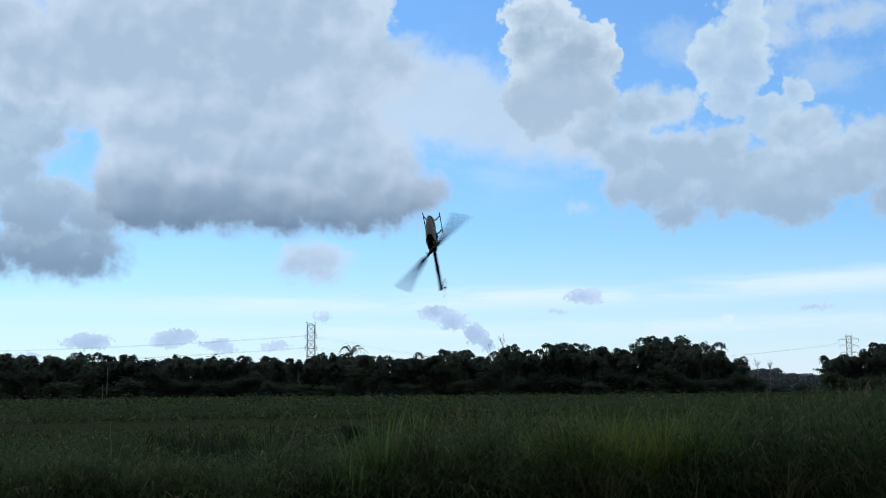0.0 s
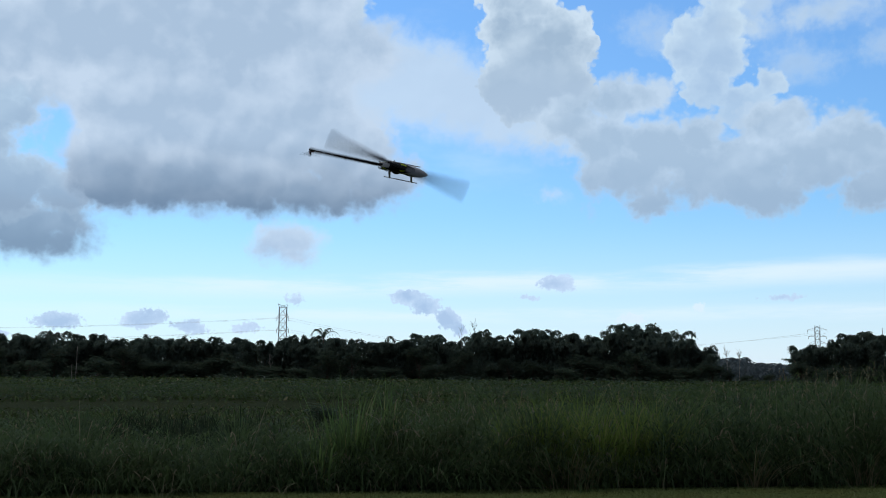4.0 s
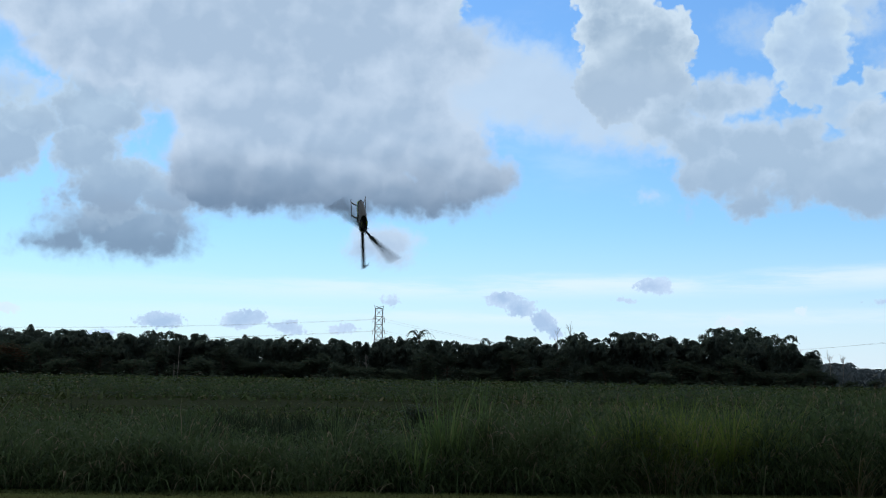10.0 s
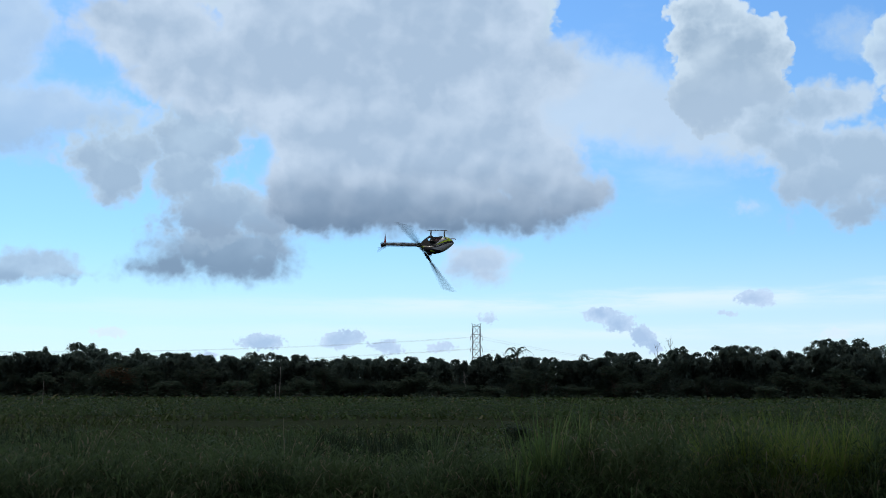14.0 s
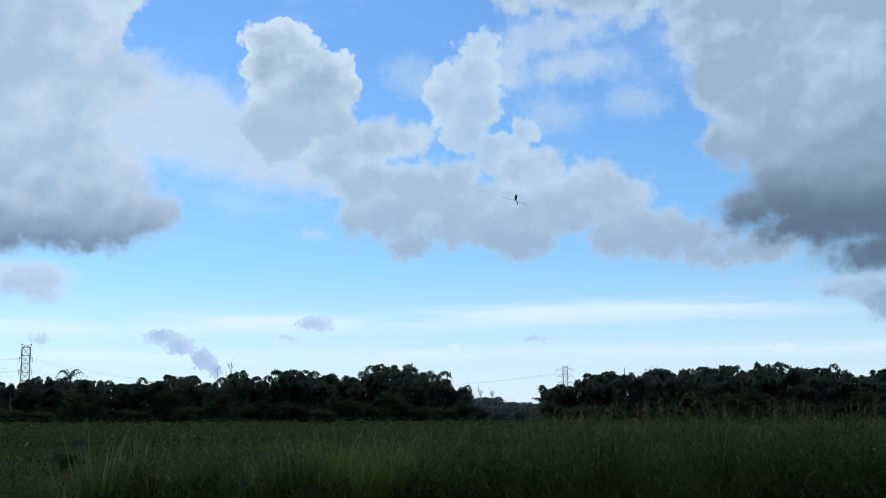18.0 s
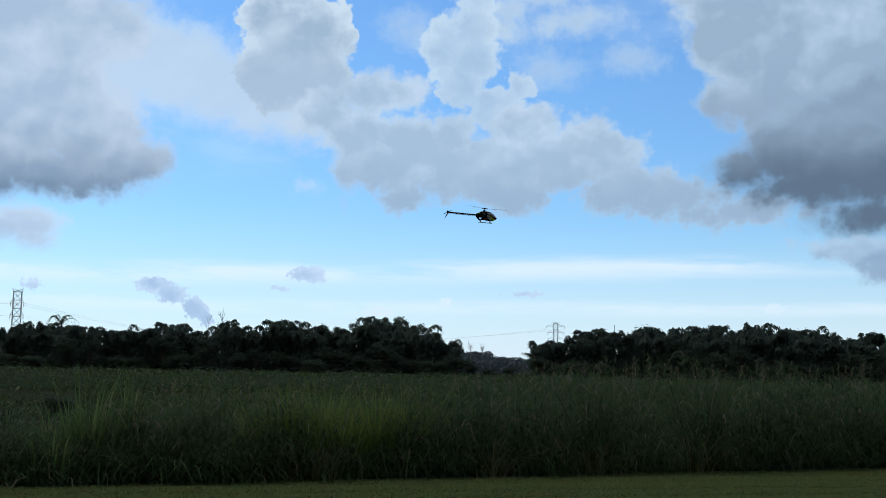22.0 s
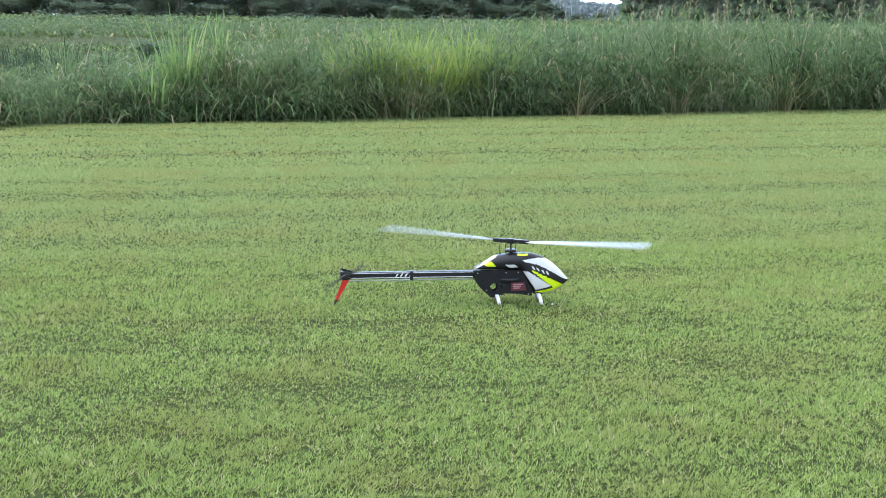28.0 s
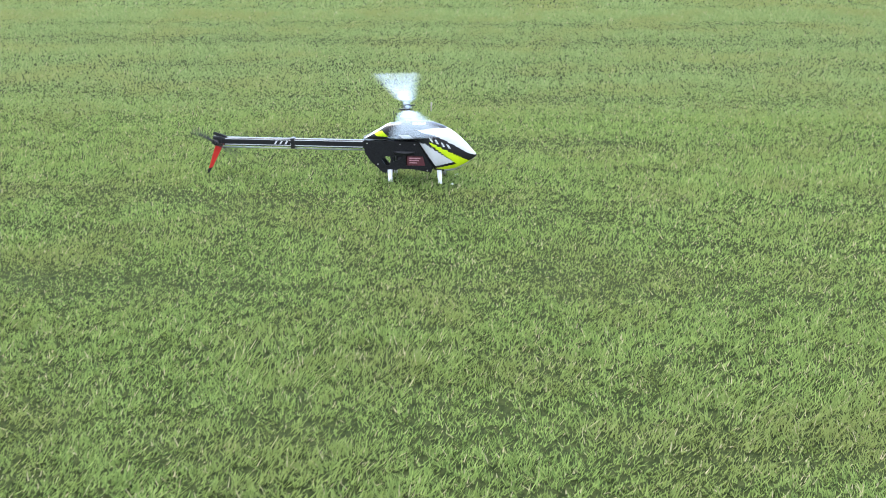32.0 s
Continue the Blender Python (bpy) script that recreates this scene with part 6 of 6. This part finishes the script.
    rows, angle, step = [], float(seen[0][1]), -84.0
    for (t0, a0), (t1, a1) in zip(seen, seen[1:]):
        n = round((t1 - t0) * FPS)
        turns = round((a0 + step * n - a1) / 180.0)
        rate = (a1 + 180.0 * turns - a0) / n
        a1_here = angle + rate * n
        for i in range(n):
            rows.append((t0 + i / FPS, pose(0, 0, 0.366, 0, 0, (angle + rate * i) % 360.0)))
        angle = a1_here
    rows.append((32.0, pose(0, 0, 0.366, 0, 0, angle % 360.0)))
    walk(main_rotor, rows)
    walk(tail_rotor, [(i / FPS, pose(-0.940, -0.050, 0.182, 0, (83.0 * i) % 360.0, 0)) for i in range(32 * FPS + 1)])


motions()
